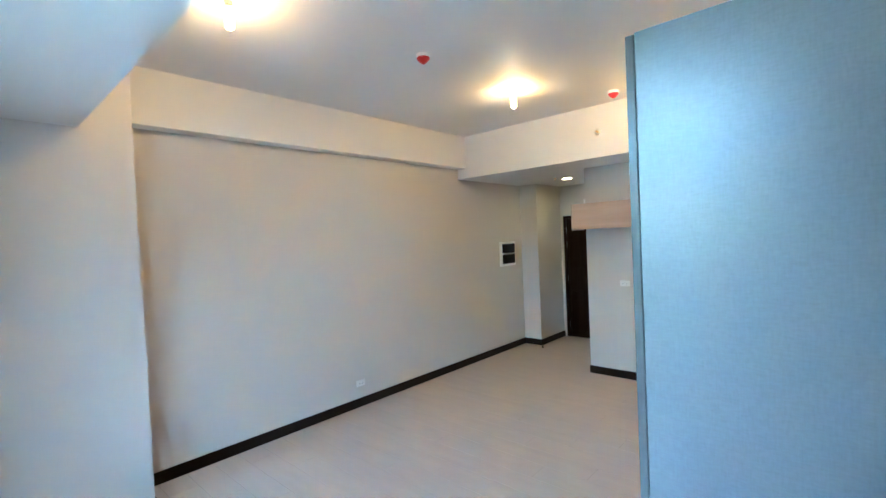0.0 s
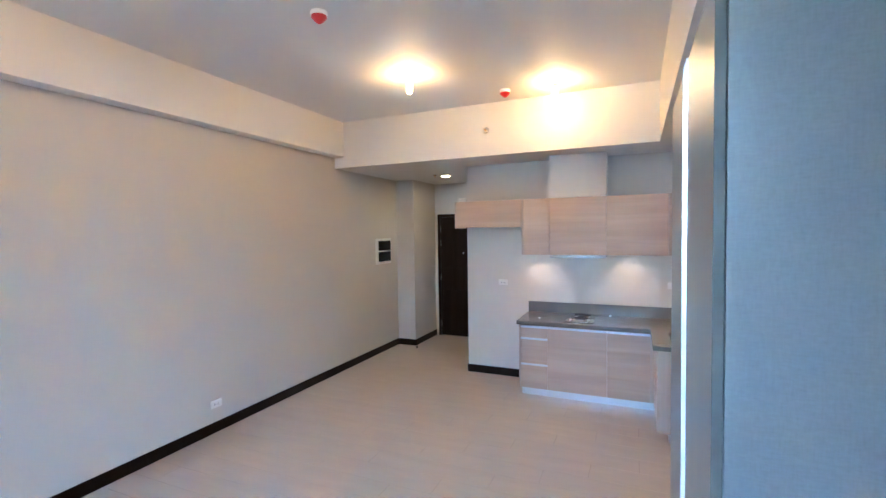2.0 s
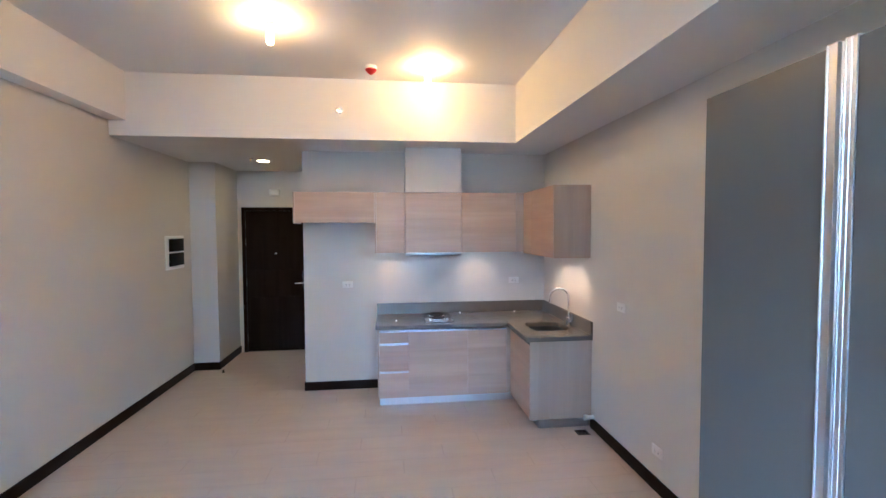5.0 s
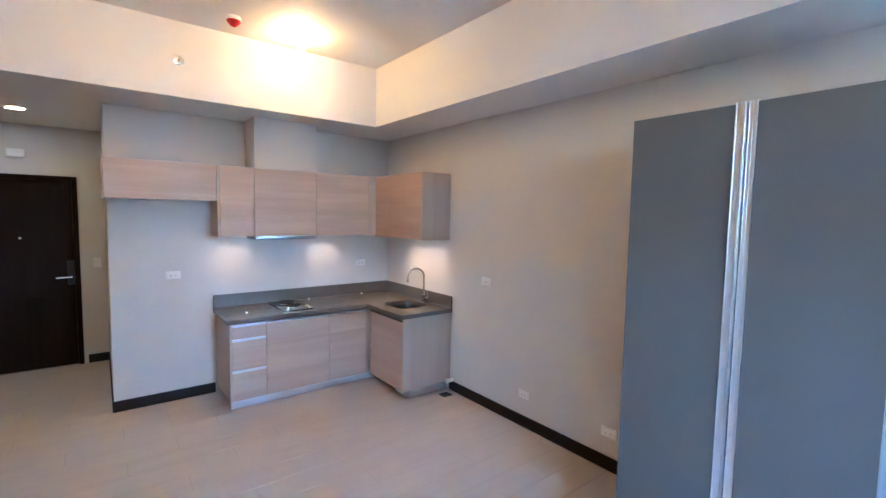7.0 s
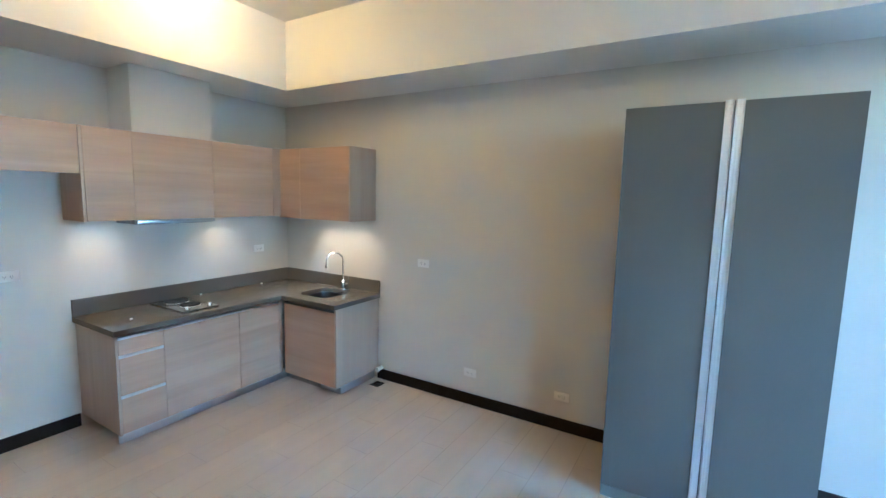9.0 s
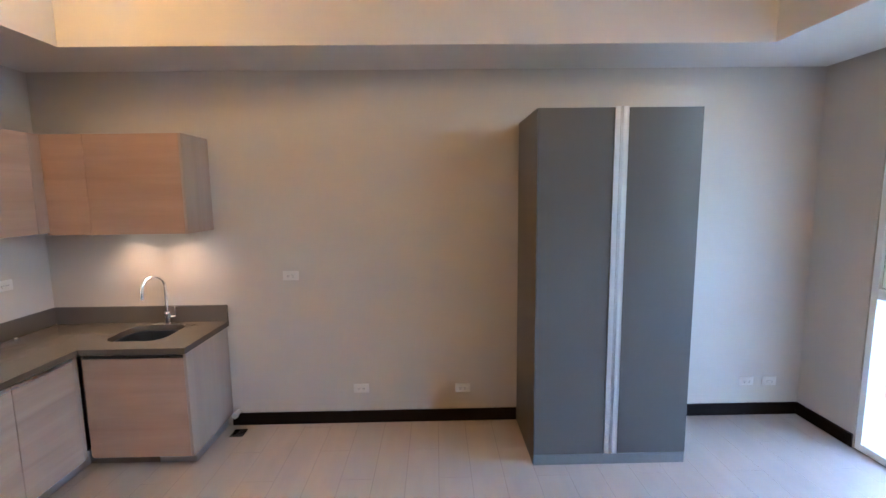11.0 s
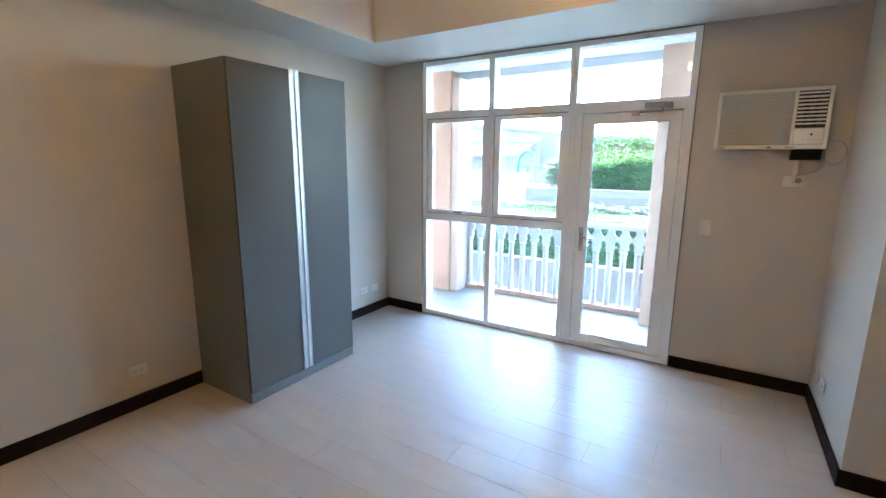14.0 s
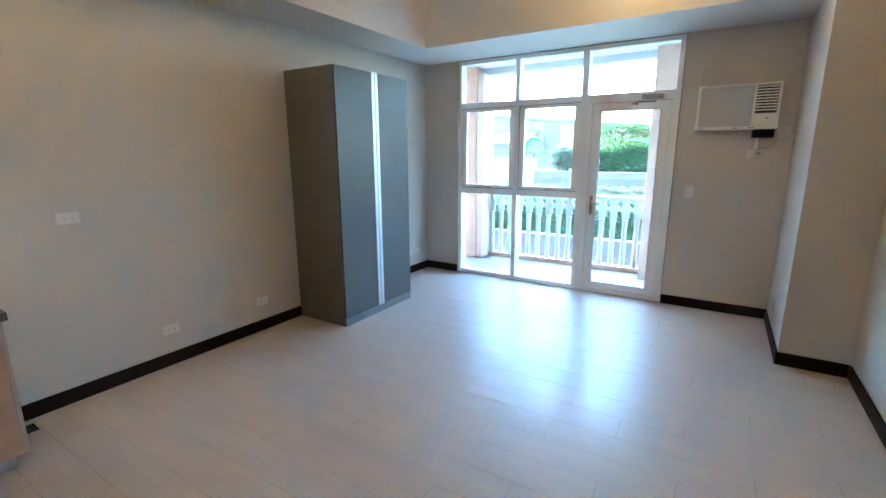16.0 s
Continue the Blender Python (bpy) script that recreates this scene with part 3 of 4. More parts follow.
# ---- wardrobe ----
def wardrobe():
    w = thing("wardrobe", (0.85, 1.767, 0), "tall grey linen-grain wardrobe with two closed doors, against the wall", "wardrobe")
    x0, y0, y1, z1 = 0.54, 1.262, 2.272, 2.307
    part("side_panel", box(x0 + 0.021, XE - 0.002, y0, y0 + 0.018, 0.0, z1, 0.0008), M_GREY, w)
    part("side_panel", box(x0 + 0.021, XE - 0.002, y1 - 0.018, y1, 0.0, z1, 0.0008), M_GREY, w)
    part("top_panel", box(x0 + 0.021, XE - 0.002, y0 + 0.0185, y1 - 0.0185, z1 - 0.018, z1 - 0.0003, 0.0008), M_GREY, w)
    part("bottom_panel", box(x0 + 0.03, XE - 0.01, y0 + 0.0185, y1 - 0.0185, 0.075, 0.093), M_GREY, w, smooth=False)
    part("back_panel", box(XE - 0.012, XE - 0.004, y0 + 0.0185, y1 - 0.0185, 0.095, z1 - 0.02), M_GREY, w, smooth=False)
    part("plinth", box(x0 + 0.004, x0 + 0.0205, y0 + 0.001, y1 - 0.001, 0.0, 0.072, 0.0008), M_GREY, w, "grey plinth board")
    for a, b, s in ((y0 + 0.001, 1.7195, 1), (1.8045, y1 - 0.001, -1)):
        d = part("door", box(x0, x0 + 0.019, a, b, 0.077, z1 - 0.003, 0.0008), M_GREY_DOOR, w, "satin grey door")
        e0, e1 = (1.7197, 1.7596) if s == 1 else (1.7644, 1.8043)
        rib = bmesh.new()
        width = e1 - e0
        prof = [(0.0, 0.001), (0.02, -0.004), (0.09, -0.004), (0.12, 0.001), (0.40, 0.001), (0.44, -0.001), (0.72, -0.001), (0.75, -0.004), (0.83, -0.004), (0.86, 0.008), (1.0, 0.012)]
        pts = [((e0 + f * width) if s == 1 else (e1 - f * width), x0 + h) for f, h in prof]
        pts += [(pts[-1][0], x0 + 0.019), (pts[0][0], x0 + 0.019)]
        outline = [(p[1], p[0]) for p in pts]
        slab(outline, "z", 0.077, z1 + 0.004, rib)
        part("handle_strip", rib, M_STRIP, d, "ribbed aluminium full-height handle strip", smooth=False)


wardrobe()

# ---- kitchen, lower units ----
CF, CY = 0.85, 5.17
FY, LXF = 5.205, 0.58


def lower_front(unit, x0, x1, z0, z1, name, label, mat_=None):
    return part(name, box(x0 + 0.0015, x1 - 0.0015, FY, FY + 0.018, z0, z1, 0.0008), mat_ or M_OAK_H, unit, label)


def carcass(unit, x0, x1, y0, y1):
    for a in ((x0, x0 + 0.016), (x1 - 0.016, x1)):
        part("side_panel", box(a[0], a[1], y0, y1, 0.10, 0.809), M_OAK_V, unit, smooth=False)
    part("bottom_panel", box(x0 + 0.0165, x1 - 0.0165, y0, y1, 0.10, 0.116), M_OAK_V, unit, smooth=False)
    part("back_panel", box(x0 + 0.0165, x1 - 0.0165, y1 - 0.006, y1, 0.1165, 0.80), M_OAK_V, unit, smooth=False)


def strip(unit, x0, x1, z, h=0.018):
    part("handle_strip", slab([(FY + 0.001, z), (FY + 0.001, z + h), (FY + 0.018, z + h), (FY + 0.018, z + 0.001), (FY + 0.006, z)], "x", x0 + 0.002, x1 - 0.002), M_ALU, unit, "slim aluminium finger-pull strip", smooth=False)


u = thing("drawer_unit", (-0.64, 5.5, 0), "pale oak drawer unit with three closed drawers and metal pulls", "kitchen cabinet", "kitchen lower units")
carcass(u, -0.775, -0.482, FY + 0.019, YN - 0.003)
part("end_panel", box(-0.794, -0.776, FY, YN - 0.003, 0.09, 0.8095, 0.0008), M_OAK_V, u, "pale oak end panel")
for z0, z1 in ((0.098, 0.352), (0.375, 0.640), (0.663, 0.772)):
    lower_front(u, -0.775, -0.479, z0, z1, "drawer_front", "pale oak drawer front")
    strip(u, -0.775, -0.479, z1 + 0.0005)
part("kickboard", box(-0.775, -0.482, 5.275, 5.289, 0.0, 0.0925), M_ALU, u, "brushed metal kickboard")
u = thing("base_cabinet", (-0.17, 5.5, 0), "pale oak base cabinet with one wide closed door under the hob", "kitchen cabinet", "kitchen lower units")
carcass(u, -0.479, 0.132, FY + 0.019, YN - 0.003)
lower_front(u, -0.479, 0.134, 0.098, 0.772, "door", "pale oak door")
strip(u, -0.479, 0.134, 0.7725)
part("kickboard", box(-0.4815, 0.134, 5.275, 5.289, 0.0, 0.0925), M_ALU, u, "brushed metal kickboard")
u = thing("base_cabinet", (0.34, 5.5, 0), "pale oak base cabinet with one closed door, next to the corner", "kitchen cabinet", "kitchen lower units")
carcass(u, 0.137, 0.595, FY + 0.019, YN - 0.003)
lower_front(u, 0.135, 0.543, 0.098, 0.772, "door", "pale oak door")
part("filler", box(0.545, LXF - 0.002, FY + 0.002, FY + 0.018, 0.098, 0.809), M_OAK_V, u, "narrow oak corner filler", smooth=False)
strip(u, 0.135, 0.543, 0.7725)
part("kickboard", box(0.1345, 0.6755, 5.275, 5.289, 0.0, 0.0925), M_ALU, u, "brushed metal kickboard")
u = thing("sink_cabinet", (0.87, 4.9, 0), "pale oak sink cabinet with one closed door facing the passage", "kitchen cabinet", "kitchen lower units")
part("end_panel", box(LXF, XE - 0.003, 4.515, 4.533, 0.095, 0.8095, 0.0008), M_OAK_V, u, "pale oak end panel with upright grain")
part("side_panel", box(LXF + 0.02, XE - 0.003, 5.18, 5.20, 0.10, 0.8085), M_OAK_V, u, smooth=False)
part("bottom_panel", box(LXF + 0.02, XE - 0.003, 4.534, 5.179, 0.10, 0.116), M_OAK_V, u, smooth=False)
part("back_panel", box(XE - 0.012, XE - 0.003, 4.534, 5.179, 0.1165, 0.8), M_OAK_V, u, smooth=False)
part("door", box(LXF, LXF + 0.018, 4.5345, 5.178, 0.098, 0.772, 0.0008), M_OAK_Y, u, "pale oak door")
# the gap over the door is a filled strip, its shade in the colour
part("handle_strip", slab([(LXF + 0.003, 0.7725), (LXF + 0.003, 0.788), (LXF + 0.018, 0.788), (LXF + 0.018, 0.7725)], "y", 4.5345, 5.178), M_SHADE, u, "solid dark strip coloured as the shade of a finger-pull recess", smooth=False)
part("kickboard", slab([(0.676, 5.2745), (0.676, 4.555), (XE - 0.014, 4.555), (XE - 0.014, 4.569), (0.69, 4.569), (0.69, 5.2745)], "z", 0.0, 0.0945), M_ALU, u, "brushed metal kickboard", smooth=False)

# worktop with the bowl's opening
top = thing("worktop", (0.3, 5.4, 0.81), "dark grey-brown L-shaped stone-look worktop with low upstand", "worktop")
SX, SY, SHX, SHY, SR = 0.885, 4.945, 0.19, 0.195, 0.10


def rounded(cx, cy, hx_, hy_, r, n=8):
    out = []
    for sx, sy, a0 in ((1, 1, 0), (-1, 1, 90), (-1, -1, 180), (1, -1, 270)):
        for k in range(n + 1):
            a = radians(a0 + 90 * k / n)
            out.append((cx + sx * (hx_ - r) + r * math.cos(a), cy + sy * (hy_ - r) + r * math.sin(a)))
    return out


def worktop_bm():
    bm = bmesh.new()
    hole = rounded(SX, SY, SHX, SHY, SR)
    outer = [(-0.812, CY), (0.545, CY), (0.545, 4.50), (XE - 0.001, 4.50), (XE - 0.001, YN - 0.001), (-0.812, YN - 0.001)]
    for z in (CF - 0.04, CF):
        loops = []
        for ring in (outer, hole):
            vs = [bm.verts.new((x, y, z)) for x, y in ring]
            loops.append([bm.edges.new((vs[k], vs[(k + 1) % len(vs)])) for k in range(len(vs))])
        bmesh.ops.triangle_fill(bm, use_beauty=True, use_dissolve=False, edges=loops[0] + loops[1])
    bm.verts.ensure_lookup_table()
    n = len(outer) + len(hole)
    for start, cnt in ((0, len(outer)), (len(outer), len(hole))):
        for k in range(cnt):
            j = (k + 1) % cnt
            a, b = bm.verts[start + k], bm.verts[start + j]
            c, d = bm.verts[n + start + j], bm.verts[n + start + k]
            bm.faces.new((a, b, c, d))
    bmesh.ops.recalc_face_normals(bm, faces=bm.faces)
    return bm


part("top", worktop_bm(), M_COUNTER, top, smooth=False)
part("upstand", box(-0.812, XE - 0.022, YN - 0.021, YN - 0.001, CF + 0.0004, CF + 0.127, 0.0015), M_COUNTER, top)
part("upstand", box(XE - 0.0215, XE - 0.001, 4.50, YN - 0.001, CF + 0.0004, CF + 0.127, 0.0015), M_COUNTER, top)

sink = thing("sink", (SX, SY, 0.66), "rounded stainless steel undermount sink set in the worktop", "sink")
bm = bmesh.new()
rings = []
for inset, z in ((-0.012, CF - 0.041), (0.004, CF - 0.041), (0.008, CF - 0.06), (0.018, CF - 0.17), (0.05, CF - 0.185), (0.14, CF - 0.19)):
    rings.append([bm.verts.new((x, y, z)) for x, y in rounded(SX, SY, SHX - inset, SHY - inset, max(0.03, SR - inset))])
for a, b in zip(rings, rings[1:]):
    for k in range(len(a)):
        j = (k + 1) % len(a)
        bm.faces.new((a[k], a[j], b[j], b[k]))
bm.faces.new(rings[-1])
part("bowl", bm, M_BOWL, sink, "brushed steel bowl")
part("drain", lathe([(0.0, 0.004), (0.03, 0.004), (0.04, 0.001), (0.04, 0.0)], (SX, SY, CF - 0.189), "z", 20), M_CHROME, sink, "round sink drain")

tap = thing("kitchen_faucet", (1.108, 4.93, CF), "chrome gooseneck kitchen faucet with side lever, behind the sink", "faucet")
fx, fy = 1.108, 4.93
part("base", lathe([(0.0, 0), (0.028, 0), (0.028, 0.006), (0.024, 0.010), (0.024, 0.085), (0.016, 0.092), (0, 0.092)], (fx, fy, CF + 0.0005), "z", 20), M_CHROME, tap)
dx, dy = -0.94, 0.34
arc = [(fx, fy, CF + 0.09), (fx, fy, CF + 0.285)]
for k in range(1, 13):
    a = math.pi * k / 12 * 1.02
    d_, h_ = 0.09 * (1 - math.cos(a)), 0.09 * math.sin(a)
    arc.append((fx + dx * d_, fy + dy * d_, CF + 0.285 + h_))
ex, ey, ez = arc[-1]
arc.append((ex, ey, ez - 0.03))
part("spout", pipe(arc, 0.0105, 14), M_CHROME, tap)
part("aerator", tube((ex, ey, ez - 0.03), (ex, ey, ez - 0.055), 0.013, n=16), M_CHROME, tap)
lvb = tube((fx, fy, CF + 0.05), (fx + 0.02, fy - 0.045, CF + 0.05), 0.012, n=14)
pipe([(fx + 0.018, fy - 0.042, CF + 0.05), (fx + 0.02, fy - 0.05, CF + 0.07), (fx + 0.01, fy - 0.055, CF + 0.13)], 0.007, 10, lvb)
part("lever", lvb, M_CHROME, tap, "slim side lever")

hob = thing("cooktop", (-0.13, 5.5, CF), "stainless two-plate electric cooktop set in the worktop", "cooktop")
hx0, hx1, hy0, hy1 = -0.30, -0.005, 5.265, 5.765
part("body", box(hx0, hx1, hy0, hy1, CF + 0.0005, CF + 0.012, 0.004, 2), M_STEEL, hob, "raised steel tray")
for cy, r in ((5.43, 0.075), (5.63, 0.09)):
    part("hot_plate", lathe([(0, 0.013), (r * 0.28, 0.013), (r * 0.3, 0.010), (r * 0.36, 0.013), (r * 0.97, 0.013), (r, 0.010), (r, 0.0)], (-0.1525, cy, CF + 0.012), "z", 28), M_IRON, hob, "black cast hot plate")
    part("trim_ring", lathe([(r + 0.001, 0.006), (r + 0.006, 0.004), (r + 0.008, 0.0)], (-0.1525, cy, CF + 0.0122), "z", 28), M_CHROME, hob, "chrome ring")
for kx in (-0.245, -0.06):
    part("knob", lathe([(0, 0.024), (0.013, 0.024), (0.016, 0.020), (0.018, 0.0)], (kx, 5.305, CF + 0.0125), "z", 18), M_CHROME, hob, "silver control knob")


for x, y in ((-0.16, 5.775), (0.14, 5.77), (0.79, 5.775), (-0.60, 5.40)):
    sc = thing("plastic_scrap", (x, y, CF), "small white plastic scrap lying on the worktop", "scrap", "plastic scraps")
    part("scrap", box(x - 0.009, x + 0.009, y - 0.006, y + 0.006, CF + 0.0004, CF + 0.008, 0.002), M_PLASTIC, sc)


# ---- kitchen, wall units ----
UY, UZ0, UZ1 = 5.47, 1.575, 2.215


def wall_unit(name, x0, x1, z0, label, doors=1, extra=None):
    w = thing(name, ((x0 + x1) / 2, (UY + YN) / 2, z0), label, "kitchen cabinet", "kitchen wall units")
    for a in ((x0 + 0.001, x0 + 0.017), (x1 - 0.017, x1 - 0.001)):
        part("side_panel", box(a[0], a[1], UY + 0.019, YN - 0.002, z0, UZ1), M_OAK_V, w, smooth=False)
    part("top_panel", box(x0 + 0.0175, x1 - 0.0175, UY + 0.019, YN - 0.002, UZ1 - 0.016, UZ1), M_OAK_H, w, smooth=False)
    part("bottom_panel", box(x0 + 0.0175, x1 - 0.0175, UY + 0.019, YN - 0.002, z0, z0 + 0.016), M_OAK_H, w, smooth=False)
    d = part("door", box(x0 + 0.002, x1 - 0.002, UY, UY + 0.018, z0 - 0.004, UZ1, 0.0008), M_OAK_H, w, "pale oak door")
    return w


a = wall_unit("wall_cabinet", -1.64, -0.822, 1.90, "short wide pale oak wall cabinet with one lift-up door")
part("end_panel", box(-1.657, -1.6405, UY + 0.0, YN - 0.002, 1.888, UZ1 + 0.002, 0.0008), M_OAK_V, a, "pale oak end panel")
wall_unit("wall_cabinet", -0.800, -0.498, UZ0, "narrow pale oak wall cabinet with one closed door")
solid_side = thing("wall_cabinet_panel", (-0.811, 5.6, UZ0), "pale oak end panel between two wall cabinets", "panel")
part("panel", box(-0.8195, -0.8015, UY - 0.001, YN - 0.002, UZ0 - 0.006, UZ1 + 0.002, 0.0008), M_OAK_V, solid_side)
wall_unit("wall_cabinet", -0.498, 0.112, UZ0, "pale oak wall cabinet with closed door over the slim hood")
wall_unit("wall_cabinet", 0.112, 0.72, UZ0, "pale oak wall cabinet with closed door beside the corner")
w = thing("corner_wall_cabinet", (1.0, 5.0, UZ0), "pale oak wall cabinet on the side wall above the sink", "kitchen cabinet", "kitchen wall units")
part("filler", box(0.722, 0.806, UY + 0.001, UY + 0.018, UZ0 - 0.004, UZ1), M_OAK_V, w, "pale oak corner filler", smooth=False)
part("filler", box(0.808, 0.826, 5.20, UY + 0.0185, UZ0 - 0.020, UZ1), M_OAK_Y, w, "pale oak corner filler", smooth=False)
part("end_panel", box(0.808, XE - 0.002, 4.56, 4.578, UZ0 - 0.022, UZ1 + 0.002, 0.0008), M_OAK_V, w, "pale oak end panel with upright grain")
part("top_panel", box(0.828, XE - 0.002, 4.5785, YN - 0.002, UZ1 - 0.016, UZ1), M_OAK_H, w, smooth=False)
part("bottom_panel", box(0.828, XE - 0.002, 4.5785, YN - 0.002, UZ0, UZ0 + 0.016), M_OAK_H, w, smooth=False)
part("side_panel", box(0.738, 0.754, UY + 0.019, YN - 0.002, UZ0, UZ1), M_OAK_V, w, smooth=False)
part("door", box(0.808, 0.826, 4.58, 5.197, UZ0 - 0.020, UZ1, 0.0008), M_OAK_Y, w, "pale oak door")

hood = thing("range_hood", (-0.19, 5.6, 1.53), "slim silver slide-out range hood under the wall cabinet", "range hood")
part("body", box(-0.49, 0.104, 5.50, YN - 0.01, 1.535, 1.5695, 0.002), M_FILTER, hood, "grey hood body")
part("front_strip", box(-0.495, 0.109, 5.455, 5.499, 1.540, 1.5695, 0.003, 2), M_HOOD, hood, "dark grey metal front strip")
for k in range(2):
    part("filter", box(-0.46 + k * 0.28, -0.20 + k * 0.28, 5.53, 5.78, 1.531, 1.5348, 0.001), M_FILTER, hood, "metal grease filter")
solid("duct_boxing", box(-0.492, 0.112, 5.47, YN - 0.001, UZ1 + 0.004, ZS - 0.001), M_WALL, "painted boxing round the hood duct", "wall")
PUCKS = ((-0.65, 5.63), (0.33, 5.63), (0.965, 5.12), (0.965, 4.76))
for px, py in PUCKS:
    q = thing("puck_light", (px, py, UZ0 - 0.012), "small round lit puck light under the wall cabinets", "light", "puck lights")
    part("housing", lathe([(0.034, 0.0115), (0.036, 0.002), (0.033, 0.0), (0.027, 0.0), (0.027, 0.004)], (px, py, UZ0 - 0.012), "z", 22), M_ALU, q, "silver ring")
    part("lens", lathe([(0, 0.003), (0.0265, 0.003), (0.0265, 0.006)], (px, py, UZ0 - 0.012), "z", 22), M_PUCK, q, "lit lens")
    lamp = new("puck_lamp", bpy.data.lights.new("puck_lamp", "SPOT"))
    lamp.data.energy, lamp.data.color, lamp.data.spot_size, lamp.data.spot_blend, lamp.data.shadow_soft_size = (0.125 if py > 5.5 else 0.21), (1.0, 0.57, 0.29), radians(140), 1.0, 0.03
    lamp.location = (px, py, UZ0 - 0.016)


# ---- ceiling fittings ----
def bulb(x, y):
    b = thing("bulb_fitting", (x, y, ZC), "lit bare bulb in a white ceiling lampholder", "ceiling light", "ceiling bulbs")
    part("lampholder", lathe([(0.0, 0), (0.052, 0), (0.052, -0.010), (0.046, -0.016), (0.026, -0.022), (0.024, -0.052), (0.0, -0.052)], (x, y, ZC - 0.0005), "z", 24), M_PLASTIC, b, "white porcelain lampholder")
    part("bulb", lathe([(0.0, -0.053), (0.020, -0.053), (0.0245, -0.062), (0.0245, -0.155), (0.021, -0.167), (0.012, -0.174), (0, -0.176)], (x, y, ZC), "z", 20), M_BULB, b, "glowing tubular bulb")


for x, y in ((-1.66, 1.33), (-1.466, 3.945), (-0.308, 4.735)):
    bulb(x, y)


def detector(x, y):
    b = thing("smoke_detector", (x, y, ZC), "white ceiling detector with a red dust cap", "smoke detector", "ceiling detectors")
    part("base", lathe([(0, 0), (0.052, 0), (0.054, -0.012), (0.050, -0.026), (0.0, -0.026)], (x, y, ZC - 0.0005), "z", 26), M_PLASTIC, b)
    part("cap", lathe([(0.050, -0.0265), (0.050, -0.036), (0.030, -0.058), (0.012, -0.072), (0, -0.074)], (x, y, ZC - 0.0005), "z", 26), M_RED, b, "red plastic dust cap")


detector(-1.465, 2.70)
detector(-0.812, 4.775)
dl = thing("downlight", (-2.235, 6.56, ZS), "round lit recessed downlight in the passage ceiling", "ceiling light")
part("ring", lathe([(0.068, 0), (0.085, 0.0), (0.083, -0.006), (0.066, -0.009), (0.064, -0.004)], (-2.235, 6.56, ZS - 0.0005), "z", 28), M_PLASTIC, dl, "white trim ring")
part("diffuser", lathe([(0, -0.005), (0.0635, -0.005), (0.0635, -0.001)], (-2.235, 6.56, ZS), "z", 28), M_LED, dl, "glowing diffuser")
sp = thing("wall_sprinkler", (-1.135, 5.135, 2.975), "brass side-wall sprinkler in a round escutcheon on the beam", "sprinkler")
part("escutcheon", lathe([(0.038, 0), (0.037, 0.004), (0.018, 0.008), (0.0, 0.008)], (-1.135, 5.1345, 2.975), "-y", 24), M_CHROME, sp, "chrome escutcheon")
part("head", lathe([(0.012, 0.008), (0.012, 0.022), (0.007, 0.026), (0.007, 0.045), (0.0, 0.045)], (-1.135, 5.135, 2.975), "-y", 16), M_BRASS, sp, "brass nozzle")
part("deflector", box(-1.152, -1.118, 5.077, 5.089, 2.981, 2.984, 0.0008), M_BRASS, sp, "brass deflector plate")
sp = thing("ceiling_sprinkler", (-2.335, 6.38, ZS), "small dark pendent sprinkler in the passage ceiling", "sprinkler")
part("escutcheon", lathe([(0.0, 0), (0.03, 0), (0.028, -0.005), (0.012, -0.008), (0, -0.008)], (-2.335, 6.38, ZS - 0.0005), "z", 20), M_STEEL, sp)
part("head", lathe([(0.009, -0.008), (0.007, -0.03), (0.016, -0.033), (0.016, -0.036), (0, -0.036)], (-2.335, 6.38, ZS), "z", 14), M_BRASS, sp)


# ---- outlets and switches ----
def plate(name, at, face, w, h, label, gangs=2, kind="outlet"):
    """A wall plate: face is the way it looks ('+x', '-x', '+y', '-y')."""
    x, y, z = at
    t = thing(name, at, label, kind, "wall plates")

    def bx(u0, u1, v0, v1, d0, d1, bevel=0.0, seg=1):
        s = 1 if face[0] == "+" else -1
        if face[1] == "x":
            return box(x + s * d0, x + s * d1, y + u0, y + u1, z + v0, z + v1, bevel, seg)
        return box(x + u0, x + u1, y + s * d0, y + s * d1, z + v0, z + v1, bevel, seg)

    part("plate", bx(-w / 2, w / 2, -h / 2, h / 2, 0.0005, 0.008, 0.003, 2), M_PLATE, t)
    for k in range(gangs):
        c = (k - (gangs - 1) / 2) * w * 0.30
        m = part("module", bx(c - w * 0.13, c + w * 0.13, -h * 0.28, h * 0.28, 0.0082, 0.0105, 0.001), M_PLATE, t)
        if kind == "outlet":
            for q in (-0.006, 0.006):
                part("slot", bx(c + q - 0.0012, c + q + 0.0012, -0.007, 0.005, 0.0106, 0.0109), M_SHADE, m, "dark socket slot", smooth=False)
            part("slot", bx(c - 0.002, c + 0.002, -0.013, -0.009, 0.0106, 0.0109), M_SHADE, m, "dark earth hole", smooth=False)
    return t


plate("wall_outlet", (XW, 3.25, 0.268), "+x", 0.12, 0.072, "white double outlet low on the long wall")
plate("wall_outlet", (XE, 4.005, 1.195), "-x", 0.12, 0.072, "white outlet at hand height beside the kitchen")
plate("wall_outlet", (XE, 3.50, 0.285), "-x", 0.12, 0.072, "white double outlet low between kitchen and wardrobe")
plate("wall_outlet", (XE, 2.70, 0.275), "-x", 0.12, 0.072, "white double outlet low beside the wardrobe")
plate("wall_outlet", (XE, 0.43, 0.285), "-x", 0.115, 0.072, "white outlet low in the corner by the window")
plate("wall_outlet", (XE, 0.245, 0.280), "-x", 0.115, 0.072, "white outlet low beside the window wall")
plate("wall_outlet", (-1.14, YN, 1.20), "-y", 0.12, 0.072, "white outlet on the wall beside the worktop")
